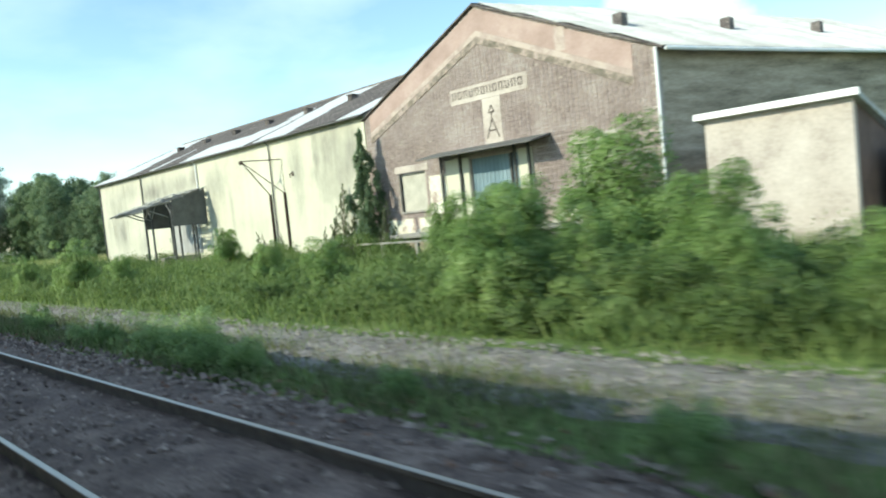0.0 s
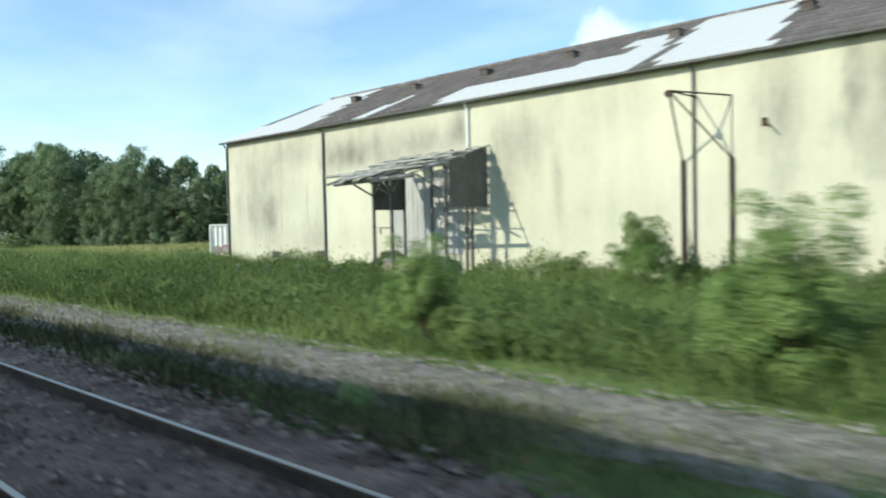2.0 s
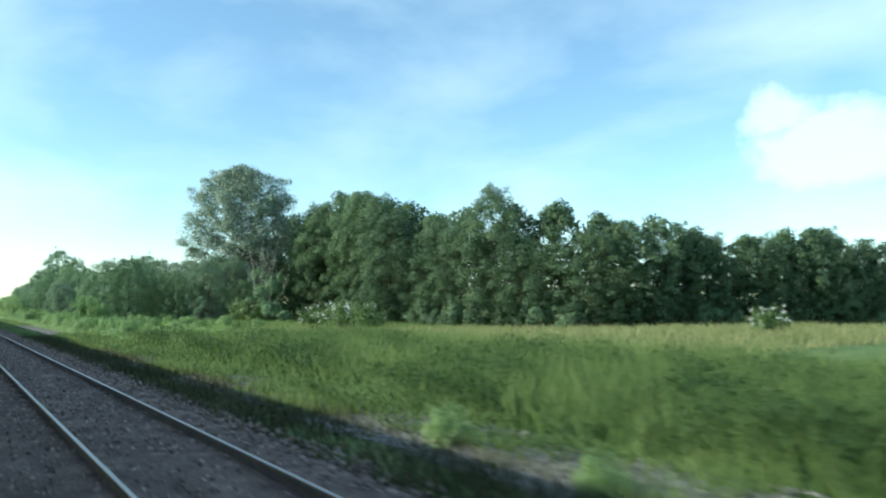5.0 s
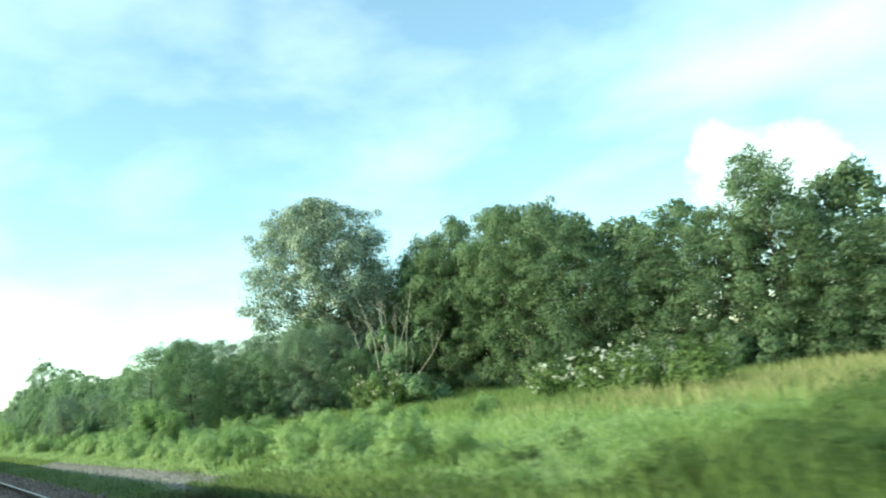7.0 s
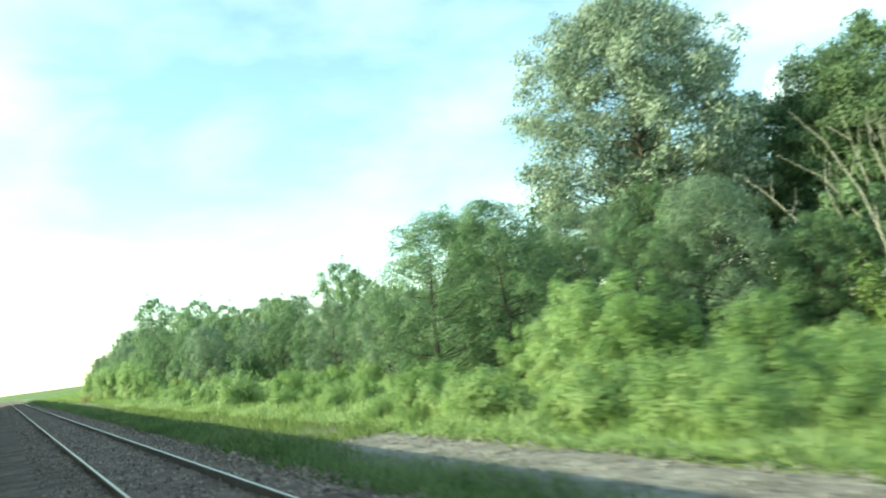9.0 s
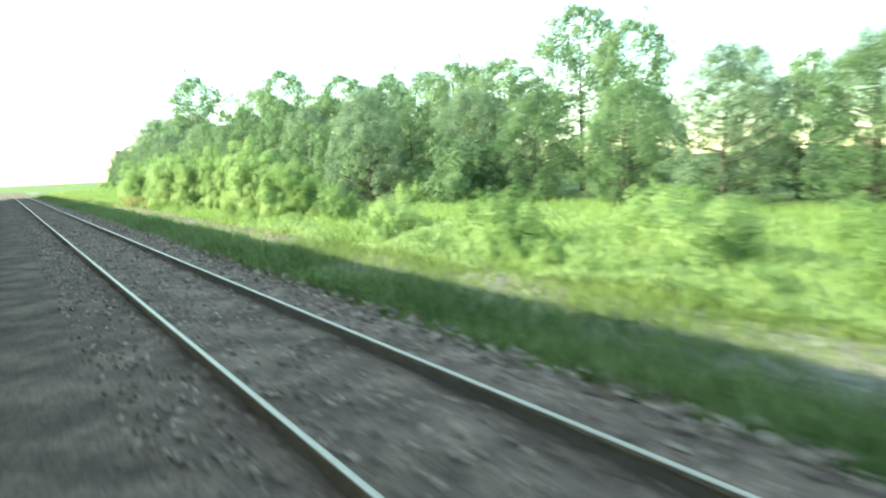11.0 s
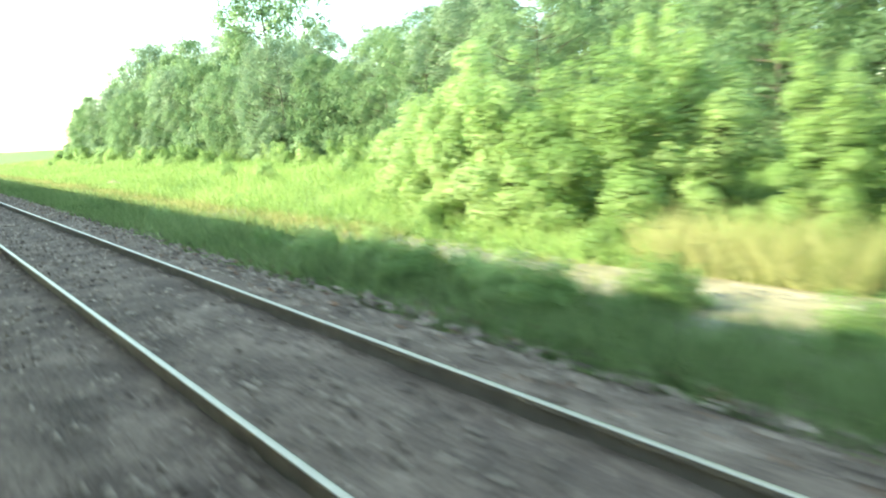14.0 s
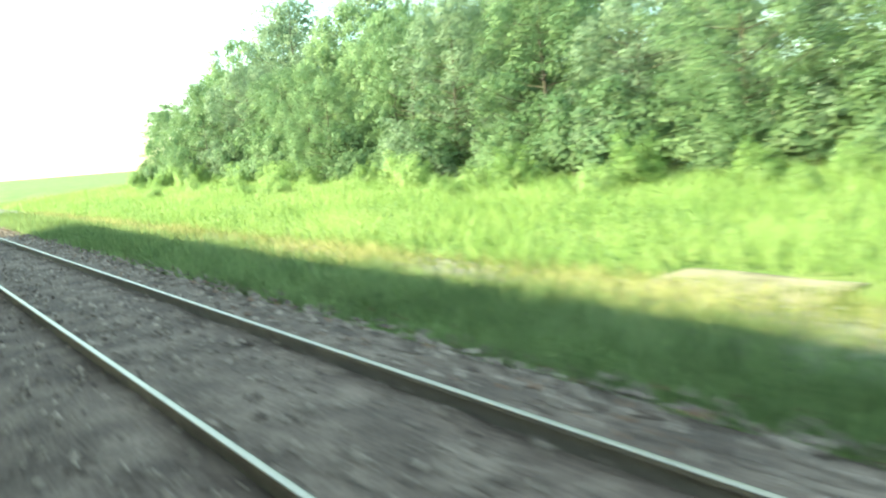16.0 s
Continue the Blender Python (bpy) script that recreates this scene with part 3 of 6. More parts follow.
first_carriage = carriage()
first_carriage.matrix_basis = pose(40, 0, 0) @ Matrix.Diagonal((1, 1, 0.93, 1))
for k in range(1, 15):
    copy_thing(first_carriage, pose(40 - 23.5 * k, 0, 0) @ Matrix.Diagonal((1, 1, 1 if k < 7 else 1 / 0.93, 1)))  # added: lower roofs at one end pull the cast shadow's edge in


# ---- warehouse front: one line of wall along the railway ----
WY = 24.14        # front face of both buildings
BASE = -0.32
RIDGE_Y, RIDGE_Z = 32.9, 11.12


def corrugated(width, length, wave=0.15, depth=0.035):
    """One roof sheet: x across the waves, y up the slope, with thickness."""
    bm = bmesh.new()
    n = max(4, int(width / wave) * 2)
    rows = []
    for lift in (0.0, -0.012):
        for yy in (0.0, length):
            rows.append([bm.verts.new((width * i / n, yy, lift + (depth if i % 2 else 0.0))) for i in range(n + 1)])
    for i in range(n):
        bm.faces.new((rows[0][i], rows[0][i + 1], rows[1][i + 1], rows[1][i]))
        bm.faces.new((rows[2][i + 1], rows[2][i], rows[3][i], rows[3][i + 1]))
        bm.faces.new((rows[0][i + 1], rows[0][i], rows[2][i], rows[2][i + 1]))
    return bm


def roof_slope(parent, roof_name, low_a, low_b, high_a, cols, rows, pick, label):
    """Sheets laid over the slope that has low_a, low_b as eave and high_a above low_a; pick(u, v) gives each sheet's mesh."""
    a, b, h = Vector(low_a), Vector(low_b), Vector(high_a)
    along, up = (b - a), (h - a)
    nrm = along.cross(up).normalized()
    bm = bmesh.new()
    prism(bm, [a, b, b + up, h], nrm * -0.08)
    roof = part(roof_name, bm, DARK_SHEET, parent, label)
    xdir, ydir = along.normalized(), up.normalized()
    for c in range(cols):
        for r in range(rows):
            me = pick((c + 0.5) / cols, (r + 0.5) / rows)
            ob = new("roof_sheet", me)
            ob.parent = roof
            o = a + along * (c / cols) + up * (r / rows) + nrm * (0.012 + 0.012 * (rows - r) / rows + 0.004 * (c % 2)) - ydir * 0.06
            m = Matrix((xdir, ydir, nrm)).transposed().to_4x4()
            m.translation = o
            ob.matrix_basis = m
    return roof


def window_board(parent, x0, x1, z0, z1, y, label):
    """A blocked-up opening: dark reveal, sill, lintel and a pale board set back in it."""
    w = part("window", boxes((x0, x1, y + 0.12, y + 0.17, z0, z1)), BOARD, parent, label)
    part("window_frame", boxes((x0 - 0.02, x0 + 0.06, y - 0.015, y + 0.118, z0, z1), (x0 + 0.062, x1 - 0.0, y - 0.015, y + 0.118, z1 - 0.07, z1)), DARK_BOARD, w)
    part("window_sill", boxes((x0 - 0.08, x1 + 0.08, y - 0.09, y + 0.118, z0 - 0.10, z0 - 0.004, 0.01)), CONCRETE, w)
    part("lintel", boxes((x0 - 0.30, x1 + 0.30, y - 0.022, y + 0.118, z1 + 0.004, z1 + 0.34, 0.01)), PLASTER, w, "pale rendered lintel")
    return w


# --- cream-rendered shed ---
SX0, SX1 = -69.97, -30.42
EAVE = 7.48
shed = thing("warehouse", "long derelict warehouse with stained cream rendered wall and patched roof", "building", (0, 0, 0))
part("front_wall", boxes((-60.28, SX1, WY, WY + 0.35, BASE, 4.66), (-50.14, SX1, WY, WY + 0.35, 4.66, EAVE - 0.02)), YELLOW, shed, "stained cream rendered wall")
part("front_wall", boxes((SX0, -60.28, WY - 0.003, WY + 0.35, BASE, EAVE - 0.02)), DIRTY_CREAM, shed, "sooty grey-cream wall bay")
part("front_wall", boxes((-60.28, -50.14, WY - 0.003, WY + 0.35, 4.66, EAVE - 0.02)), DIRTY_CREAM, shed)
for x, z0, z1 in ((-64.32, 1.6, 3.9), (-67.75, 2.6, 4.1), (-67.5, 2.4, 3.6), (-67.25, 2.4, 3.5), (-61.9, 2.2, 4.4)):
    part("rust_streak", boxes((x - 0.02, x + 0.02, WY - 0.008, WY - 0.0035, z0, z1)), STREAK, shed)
bm = bmesh.new()
prism(bm, [(SX0, WY + 0.352, BASE), (SX0, WY + 17.6, BASE), (SX0, WY + 17.6, EAVE - 0.02), (SX0, RIDGE_Y, RIDGE_Z - 0.1), (SX0, WY + 0.352, EAVE - 0.02)], (0.35, 0, 0))
part("end_wall", bm, YELLOW, shed)
bm = bmesh.new()
prism(bm, [(SX1 - 0.36, WY + 0.352, BASE), (SX1 - 0.36, WY + 17.6, BASE), (SX1 - 0.36, WY + 17.6, EAVE - 0.02), (SX1 - 0.36, RIDGE_Y, RIDGE_Z - 0.1), (SX1 - 0.36, WY + 0.352, EAVE - 0.02)], (0.35, 0, 0))
part("end_wall", bm, YELLOW, shed)
part("back_wall", boxes((SX0 + 0.352, SX1 - 0.362, WY + 17.25, WY + 17.6, BASE, EAVE - 0.02)), YELLOW, shed)

COLS, ROWS = 79, 12
sheet_w = (SX1 - SX0 + 0.4) / COLS
sheet_l = math.hypot(RIDGE_Y - WY + 0.35, RIDGE_Z - EAVE) / ROWS + 0.08
WHITE_ME = mesh_of("roof_sheet", corrugated(sheet_w + 0.04, sheet_l), WHITE_SHEET)
DARK_ME = mesh_of("roof_sheet", corrugated(sheet_w + 0.04, sheet_l), DARK_SHEET)


def shed_sheet(u, v):
    """Which sheets are new and white: slanting strips of them across an old dark roof; u runs from the far end to the brick gable."""
    x = SX0 - 0.2 + u * (SX1 - SX0 + 0.4)
    saw = 0.35 * ((int(v * ROWS) * 7) % 3)
    white = (x < -61.9 - 3.6 * v + saw and not (x < -69.4 and 0.36 < v < 0.86)
             or v < 0.42 and -57.9 + 2.9 * v < x < -56.4 - 0.5 * v
             or -52.1 - 1.2 * v < x < -42.2 and v < 0.34 + 0.006 * (x + 52)
             or -45.3 - 0.4 * v < x < -42.2 - 1.5 * v and v < 0.78 and not (0.45 < v < 0.55 and x < -44.2)
             or -41.4 - 1.7 * v < x < -37.4 - 1.6 * v
             or x > -32.2 - 0.5 * v and v < 0.34)
    return WHITE_ME if white else DARK_ME


roof_slope(shed, "roof", (SX0 - 0.2, WY - 0.35, EAVE - 0.14), (SX1 + 0.2, WY - 0.35, EAVE - 0.14), (SX0 - 0.2, RIDGE_Y, RIDGE_Z + 0.02), COLS, ROWS, shed_sheet, "old dark roof patched with white corrugated sheets")
bm = bmesh.new()
prism(bm, [(SX0 - 0.2, WY + 17.95, EAVE - 0.14), (SX1 + 0.2, WY + 17.95, EAVE - 0.14), (SX1 + 0.2, RIDGE_Y, RIDGE_Z + 0.02), (SX0 - 0.2, RIDGE_Y, RIDGE_Z + 0.02)], (0, -0.03, -0.08))
part("roof", bm, DARK_SHEET, shed)
bm = bmesh.new()
tube(bm, [(SX0 - 0.25, RIDGE_Y, RIDGE_Z + 0.04), (SX1 + 0.2, RIDGE_Y, RIDGE_Z + 0.04)], 0.13, 8)
part("ridge_cap", bm, DARK_SHEET, shed)
part("gutter", boxes((SX0 - 0.25, SX1 + 0.1, WY - 0.42, WY - 0.28, EAVE - 0.24, EAVE - 0.12, 0.03)), PIPE, shed, "dark eaves gutter")
for x in (SX0 + 0.12, -60.28, -50.14):
    z0 = 5.3 if x == -50.14 else BASE
    bm = bmesh.new()
    tube(bm, [(x, WY - 0.09, z0), (x, WY - 0.09, EAVE - 0.5), (x, WY - 0.33, EAVE - 0.2)], 0.06, 8)
    part("downpipe", bm, WHITE_PAINT if x == -50.14 else PIPE, shed)
for k in range(7):
    x, y, z = -63.6 + 5.17 * k, WY - 0.35 + 0.62 * (RIDGE_Y - WY + 0.35), EAVE - 0.14 + 0.62 * (RIDGE_Z - EAVE + 0.16)
    vent = part("roof_vent", boxes((x - 0.24, x + 0.24, y - 0.26, y + 0.26, z - 0.2, z + 0.28, 0.03)), DARK_SHEET, shed, "small dark roof vent")
    part("vent_cap", boxes((x - 0.30, x + 0.30, y - 0.32, y + 0.32, z + 0.284, z + 0.34, 0.02)), DARK_SHEET, vent)
    for q in range(3):
        part("vent_slat", boxes((x - 0.20, x + 0.20, y - 0.285, y - 0.264, z - 0.02 + 0.10 * q, z + 0.03 + 0.10 * q)), DARK_SHEET, vent)
part("wall_rail", boxes((-60.2, -54.4, WY - 0.10, WY - 0.008, 4.62, 4.72)), GUTTER, shed, "horizontal flashing above the dock opening")
for x, z in ((-64.9, 0.42), (-60.75, 0.5), (-55.6, 0.5)):
    part("vent_hatch", boxes((x - 0.38, x + 0.38, WY - 0.05, WY - 0.004, z - 0.18, z + 0.18, 0.01)), DARK_BOARD, shed, "dark air hatch low in the wall")
door = part("door", boxes((-55.0, -50.6, WY - 0.06, WY - 0.004, 0.6, 4.2)), PALE_DOOR, shed, "pale grey corrugated sliding door under the canopy")
for i in range(15):
    part("door_rib", boxes((-54.9 + i * 0.29, -54.80 + i * 0.29, WY - 0.078, WY - 0.062, 0.65, 4.1)), PALE_DOOR, door)
part("door_post", boxes((-55.12, -55.0, WY - 0.10, WY - 0.004, BASE, 4.25)), WHITE_SHEET, shed, "pale door jamb")
part("tap_pipe", boxes((-56.0, -55.1, WY - 0.05, WY - 0.02, 1.84, 1.88), (-56.0, -55.96, WY - 0.05, WY - 0.02, 1.55, 1.836)), PIPE, shed, "thin dark pipe elbow")

# --- canopy over the loading bay: a broken lean-to roof that juts out past its posts ---
def lean_to(u, v):
    """A point of the canopy's roof: u along the wall, v from the wall out."""
    wall = Vector((-54.3 + 5.4 * u, WY - 0.03, 5.28 + 0.10 * u))
    edge = Vector((-53.7 + 4.9 * u, 19.0, 3.80 + 0.12 * u))
    return wall.lerp(edge, v)


canopy = thing("loading_canopy", "rusted skeletal loading canopy with broken sheet roof on steel posts", "canopy", (0, 0, 0))
for u, v in ((0.14, 0.57), (0.35, 0.56), (0.18, 0.2), (0.55, 0.25), (0.93, 0.52), (0.94, 0.2), (0.90, 0.22)):
    p = lean_to(u, v)
    part("post", boxes((p.x - 0.06, p.x + 0.06, p.y - 0.06, p.y + 0.06, BASE, p.z - 0.22, 0.01)), PIPE, canopy)
for v in (0.1, 0.36, 0.56, 0.95):
    bm = bmesh.new()
    tube(bm, [lean_to(0.04, v) - Vector((0, 0, 0.16)), lean_to(1.0, v) - Vector((0, 0, 0.16))], 0.085, 4)
    part("beam", bm, STEEL, canopy)
for u in (0.03, 0.22, 0.41, 0.60, 0.79, 0.98):
    bm = bmesh.new()
    tube(bm, [lean_to(u, 0.0) - Vector((0, 0, 0.06)), lean_to(u, 1.03) - Vector((0, 0, 0.06))], 0.032 if u > 0.7 else 0.05, 4)
    part("rafter", bm, STEEL, canopy)
for u, v, way in ((0.14, 0.57, 1), (0.35, 0.56, -1), (0.35, 0.56, 1), (0.93, 0.52, -1)):
    p = lean_to(u, v)
    q = lean_to(u + way * 0.16, v)
    bm = bmesh.new()
    tube(bm, [(p.x, p.y, p.z - 1.15), (q.x, q.y, q.z - 0.24)], 0.045, 4)
    part("brace", bm, STEEL, canopy)
for u in (0.14, 0.35, 0.93):
    p, q = lean_to(u, 0.57), lean_to(u, 0.86)
    bm = bmesh.new()
    tube(bm, [(p.x, p.y, p.z - 1.2), (q.x, q.y, q.z - 0.2)], 0.045, 4)
    part("brace", bm, STEEL, canopy)
for v in (0.30, 0.48, 0.66, 0.83):
    for u0, u1 in ((0.0, 0.28), (0.34, 0.62), (0.66, 0.99)):
        bm = bmesh.new()
        tube(bm, [lean_to(u0, v) + Vector((0, 0, 0.09)), lean_to(u1, v + 0.02) + Vector((0, 0, 0.08))], 0.035, 4)
        part("batten", bm, CANOPY_SHEET, canopy)
gc = np.random.default_rng(19)
for i in range(7):
    v = 0.10 + 0.05 * (i % 3)
    while v < (0.98 if i < 4 else 0.70 if i == 4 else 0.30):
        deep = gc.uniform(0.07, 0.15)
        if gc.uniform() < (0.82 if i < 5 else 0.55):
            bm = bmesh.new()
            tilt, cols = gc.normal(0, 0.02), []
            for k in range(9):
                u = (i + 0.97 * k / 8) / 7
                lift = Vector((0, 0, 0.03 + tilt * k / 4 + (0.03 if k % 2 else 0.0)))
                cols.append([bm.verts.new(lean_to(u, v) + lift), bm.verts.new(lean_to(u, v + deep) + lift)])
            for p, q in zip(cols, cols[1:]):
                bm.faces.new((p[0], p[1], q[1], q[0]))
            part("canopy_sheet", bm, CANOPY_SHEET, canopy)
        v += deep + gc.uniform(0.02, 0.10)
for x, y0, y1, z0, za, zb in ((-49.05, 21.45, 23.95, 2.67, 4.5, 5.22), (-53.3, 21.3, 23.2, 2.65, 4.2, 4.6)):
    bm = bmesh.new()
    prism(bm, [(x, y0, z0), (x, y1, z0), (x, y1, zb), (x, y0, za)], (0.05, 0, 0))
    side = part("side_sheet", bm, DARK_STEEL, canopy, "dark hanging side sheet")
    for k in range(7):
        y = y0 + (y1 - y0) * (k + 0.5) / 7
        part("rib", boxes((x + 0.052, x + 0.062, y - 0.09, y + 0.09, z0 + 0.03, za - 0.1)), DARK_STEEL, side)
dock = thing("loading_dock", "low weathered brick loading dock beneath the canopy", "dock", (-0.5, -0.26, 0))
part("dock_wall", boxes((-52.4, -50.7, 21.7, 24.1, BASE, 0.36)), BRICK, dock)
part("dock_slab", boxes((-52.5, -50.6, 21.6, 24.15, 0.364, 0.5, 0.02)), CONCRETE, dock)

# --- wall crane frame on the cream wall ---
pipe = part("downpipe", shape(tube, [(-40.0, WY - 0.09, BASE), (-40.0, WY - 0.09, EAVE - 0.45), (-40.0, WY - 0.33, EAVE - 0.2)], 0.045, 8), PIPE, shed, "thin dark downpipe")
crane = thing("wall_hoist", "rusty steel bracket hoist jutting from the cream wall", "hoist", (0, 0, 0))
outer = (-39.95, 22.0, 6.08)
for name, a, b, r in (("strut", outer, (-40.39, WY - 0.1, 3.97), 0.035), ("strut", outer, (-38.72, WY - 0.1, 3.95), 0.03), ("top_bar", outer, (-38.72, WY - 0.05, 6.02), 0.032),
                      ("top_bar", outer, (-39.9, WY - 0.02, 6.12), 0.03), ("tie_rod", (-38.72, WY - 0.06, 6.0), (-38.72, WY - 0.06, 3.95), 0.012)):
    part(name, shape(tube, [a, b], r, 6), RUST, crane)
part("pulley", shape(tube, [(-39.95, 21.92, 5.98), (-39.95, 22.06, 5.98)], 0.12, 12), RUST, crane)
for x in (-40.39, -38.72):
    leg = part("stanchion", boxes((x - 0.055, x + 0.055, WY - 0.15, WY - 0.01, BASE, 3.97, 0.01)), RUST, crane)
    part("base_plate", boxes((x - 0.15, x + 0.15, WY - 0.25, WY - 0.006, BASE - 0.05, BASE + 0.05, 0.01)), RUST, leg)
hook = thing("wall_bracket", "small rusty bracket fixed to the stained cream wall", "bracket", (-37.67, WY, 5.0))
part("plate", boxes((-0.10, 0.10, -0.03, -0.004, -0.12, 0.16, 0.01)), RUST, hook)
part("arm", shape(tube, [(0.02, -0.03, 0.05), (0.12, -0.3, 0.0), (0.3, -0.42, -0.22)], 0.03, 6), RUST, hook)

# --- brick gable ---
GX0, GX1, APEX_X, APEX_Z, GEAVE = -30.37, -13.45, -21.9, 10.78, 7.08
gable = thing("brick_warehouse", "old red brick gabled warehouse with blocked windows and pale roof", "building", (0, 0, 0))
openings = [(-23.05, -20.2, 0.9, 4.1), (-28.02, -26.15, 2.0, 3.95), (-17.12, -15.42, 2.05, 3.97)]


def roof_line(x):
    return GEAVE + (APEX_Z - GEAVE) * (1 - abs(x - APEX_X) / ((APEX_X - GX0) if x < APEX_X else (GX1 - APEX_X)))


# backing wall built up in bays between the three openings
front = part("front_wall", shape(box, GX0, GX1, WY + 0.03, WY + 0.40, BASE, 0.9), MORTAR, gable, "weathered red brick front wall")
cuts = sorted({GX0, GX1, APEX_X, *[o[0] for o in openings], *[o[1] for o in openings]})
for x0, x1 in zip(cuts, cuts[1:]):
    holes = sorted([(o[2], o[3]) for o in openings if o[0] <= x0 + 1e-6 and x1 - 1e-6 <= o[1]])
    z = 0.9
    for h0, h1 in holes:
        if h0 > z + 0.01:
            part("wall_bay", shape(box, x0, x1, WY + 0.03, WY + 0.40, z, h0), MORTAR, gable)
        z = h1
    part("wall_bay", shape(prism, [(x0, WY + 0.03, z), (x1, WY + 0.03, z), (x1, WY + 0.03, roof_line(x1) - 0.05), (x0, WY + 0.03, roof_line(x0) - 0.05)], (0, 0.37, 0)), MORTAR, gable)
SIDE = Vector((math.sin(radians(18)), math.cos(radians(18)), 0)) * 24
bm = bmesh.new()
prism(bm, [(GX1, WY + 0.405, BASE), (GX1 + SIDE.x, WY + SIDE.y, BASE), (GX1 + SIDE.x, WY + SIDE.y, GEAVE - 0.1), (GX1, WY + 0.405, GEAVE - 0.1)], (-0.35, 0.02, 0))
part("side_wall", bm, GREY_BRICK, gable, "dark grey side wall")
bm = bmesh.new()
prism(bm, [(GX0 + 0.1, WY + 0.405, BASE), (GX0 + 0.1 + SIDE.x, WY + SIDE.y, BASE), (GX0 + 0.1 + SIDE.x, WY + SIDE.y, GEAVE - 0.1), (GX0 + 0.1, WY + 0.405, GEAVE - 0.1)], (0.35, 0.02, 0))
part("side_wall", bm, GREY_BRICK, gable)
LIGHT_ME = mesh_of("roof_sheet", corrugated(1.05, 2.45), LIGHT_ROOF)
up = Vector((GX1 - APEX_X, 0, GEAVE - APEX_Z))
roof_slope(gable, "roof", (GX1 + 0.35, WY - 0.12, GEAVE - 0.12), (GX1 + 0.35 + SIDE.x, WY + SIDE.y, GEAVE - 0.12), (APEX_X, WY - 0.12, APEX_Z + 0.06), 24, 4, lambda u, v: LIGHT_ME, "pale weathered corrugated roof")
bm = bmesh.new()
prism(bm, [(GX0 - 0.1, WY - 0.12, GEAVE - 0.08), (APEX_X, WY - 0.12, APEX_Z + 0.05), (APEX_X + SIDE.x, WY + SIDE.y, APEX_Z + 0.05), (GX0 - 0.1 + SIDE.x, WY + SIDE.y, GEAVE - 0.08)], (0, 0, 0.07))
part("roof", bm, DARK_SHEET, gable)
for k in range(4):
    m = Vector((APEX_X * 0.42 + GX1 * 0.58, WY, 0)) + SIDE * (0.11 + 0.26 * k)
    part("roof_vent", boxes((m.x - 0.22, m.x + 0.22, m.y - 0.25, m.y + 0.25, 8.6, 9.22, 0.03)), DARK_SHEET, gable, "small square roof ventilator")
bm = bmesh.new()
tube(bm, [(GX1 + 0.06, WY - 0.08, BASE), (GX1 + 0.06, WY - 0.08, GEAVE - 0.1)], 0.06, 8)
part("downpipe", bm, WHITE_PAINT, gable, "white painted downpipe")
gut = Vector((GX1 + 0.42, WY, GEAVE - 0.2))
bm = bmesh.new()
tube(bm, [gut, gut + SIDE], 0.08, 6)
part("gutter", bm, WHITE_PAINT, gable)
for x0, x1, z0, z1, y in ((GX0 + 0.5, APEX_X, 6.05, 9.42, 0), (APEX_X, GX1 - 0.9, 9.42, 6.1, 0)):
    bm = bmesh.new()
    prism(bm, [(x0, WY - 0.035, z0), (x1, WY - 0.035, z1), (x1, WY - 0.035, z1 + 0.26), (x0, WY - 0.035, z0 + 0.26)], (0, 0.05, 0))
    part("gable_band", bm, BAND, gable, "pale sloping band of worn render")
for x0, x1 in ((GX0 + 0.5, APEX_X), (APEX_X, GX1 - 0.9)):
    edge = [(6.05 if x0 < APEX_X - 1 else 9.42), (9.42 if x0 < APEX_X - 1 else 6.1)]
    bm = bmesh.new()
    prism(bm, [(x0, WY - 0.026, edge[0] + 0.264), (x1, WY - 0.026, edge[1] + 0.264), (x1, WY - 0.026, roof_line(x1) - 0.14), (x0, WY - 0.026, roof_line(x0) - 0.14)], (0, 0.03, 0))
    part("gable_render", bm, SALMON, gable, "salmon limewash above the band")
    bm = bmesh.new()
    prism(bm, [(x0, WY - 0.024, edge[0] - 0.30), (x1, WY - 0.024, edge[1] - 0.30), (x1, WY - 0.024, edge[1] - 0.004), (x0, WY - 0.024, edge[0] - 0.004)], (0, 0.03, 0))
    part("gable_ledge", bm, MOSS_EDGE, gable, "mossy sooty edge below the band")
part("gable_post", boxes((-17.75, -17.25, WY - 0.033, WY + 0.02, 7.78, 8.75)), BAND, gable)
part("sign_strip", boxes((-23.85, -19.3, WY - 0.014, WY + 0.01, 6.66, 7.36)), PLASTER, gable, "pale worn strip behind the lettering")
part("sign_panel", boxes((-21.95, -20.9, WY - 0.012, WY + 0.01, 4.6, 6.65)), PLASTER, gable, "pale worn panel behind the emblem")
for i in range(12):
    x = -23.72 + i * 0.355
    strokes = [(x, x + 0.055, 6.86, 7.22), (x + 0.175, x + 0.23, 6.86, 7.22)]
    strokes += [(x + 0.058, x + 0.172, 7.165, 7.22)] if i % 3 else []
    strokes += [(x + 0.058, x + 0.172, 6.86, 6.91)] if i % 2 else []
    for x0, x1, z0, z1 in strokes:
        part("sign_bar", boxes((x0, x1, WY - 0.03, WY - 0.015, z0, z1)), SIGN_MARK, gable, "worn unreadable sign stroke")
for x0, z0, x1, z1 in ((-21.8, 4.85, -21.45, 5.75), (-21.1, 4.85, -21.45, 5.75), (-21.65, 5.2, -21.25, 5.2), (-21.6, 6.0, -21.45, 6.3), (-21.3, 6.0, -21.45, 6.3), (-21.6, 6.0, -21.3, 6.0), (-21.45, 5.75, -21.45, 6.0)):
    part("sign_bar", shape(tube, [(x0, WY - 0.018, z0), (x1, WY - 0.018, z1)], 0.032, 4), SIGN_MARK, gable, "worn painted emblem stroke")
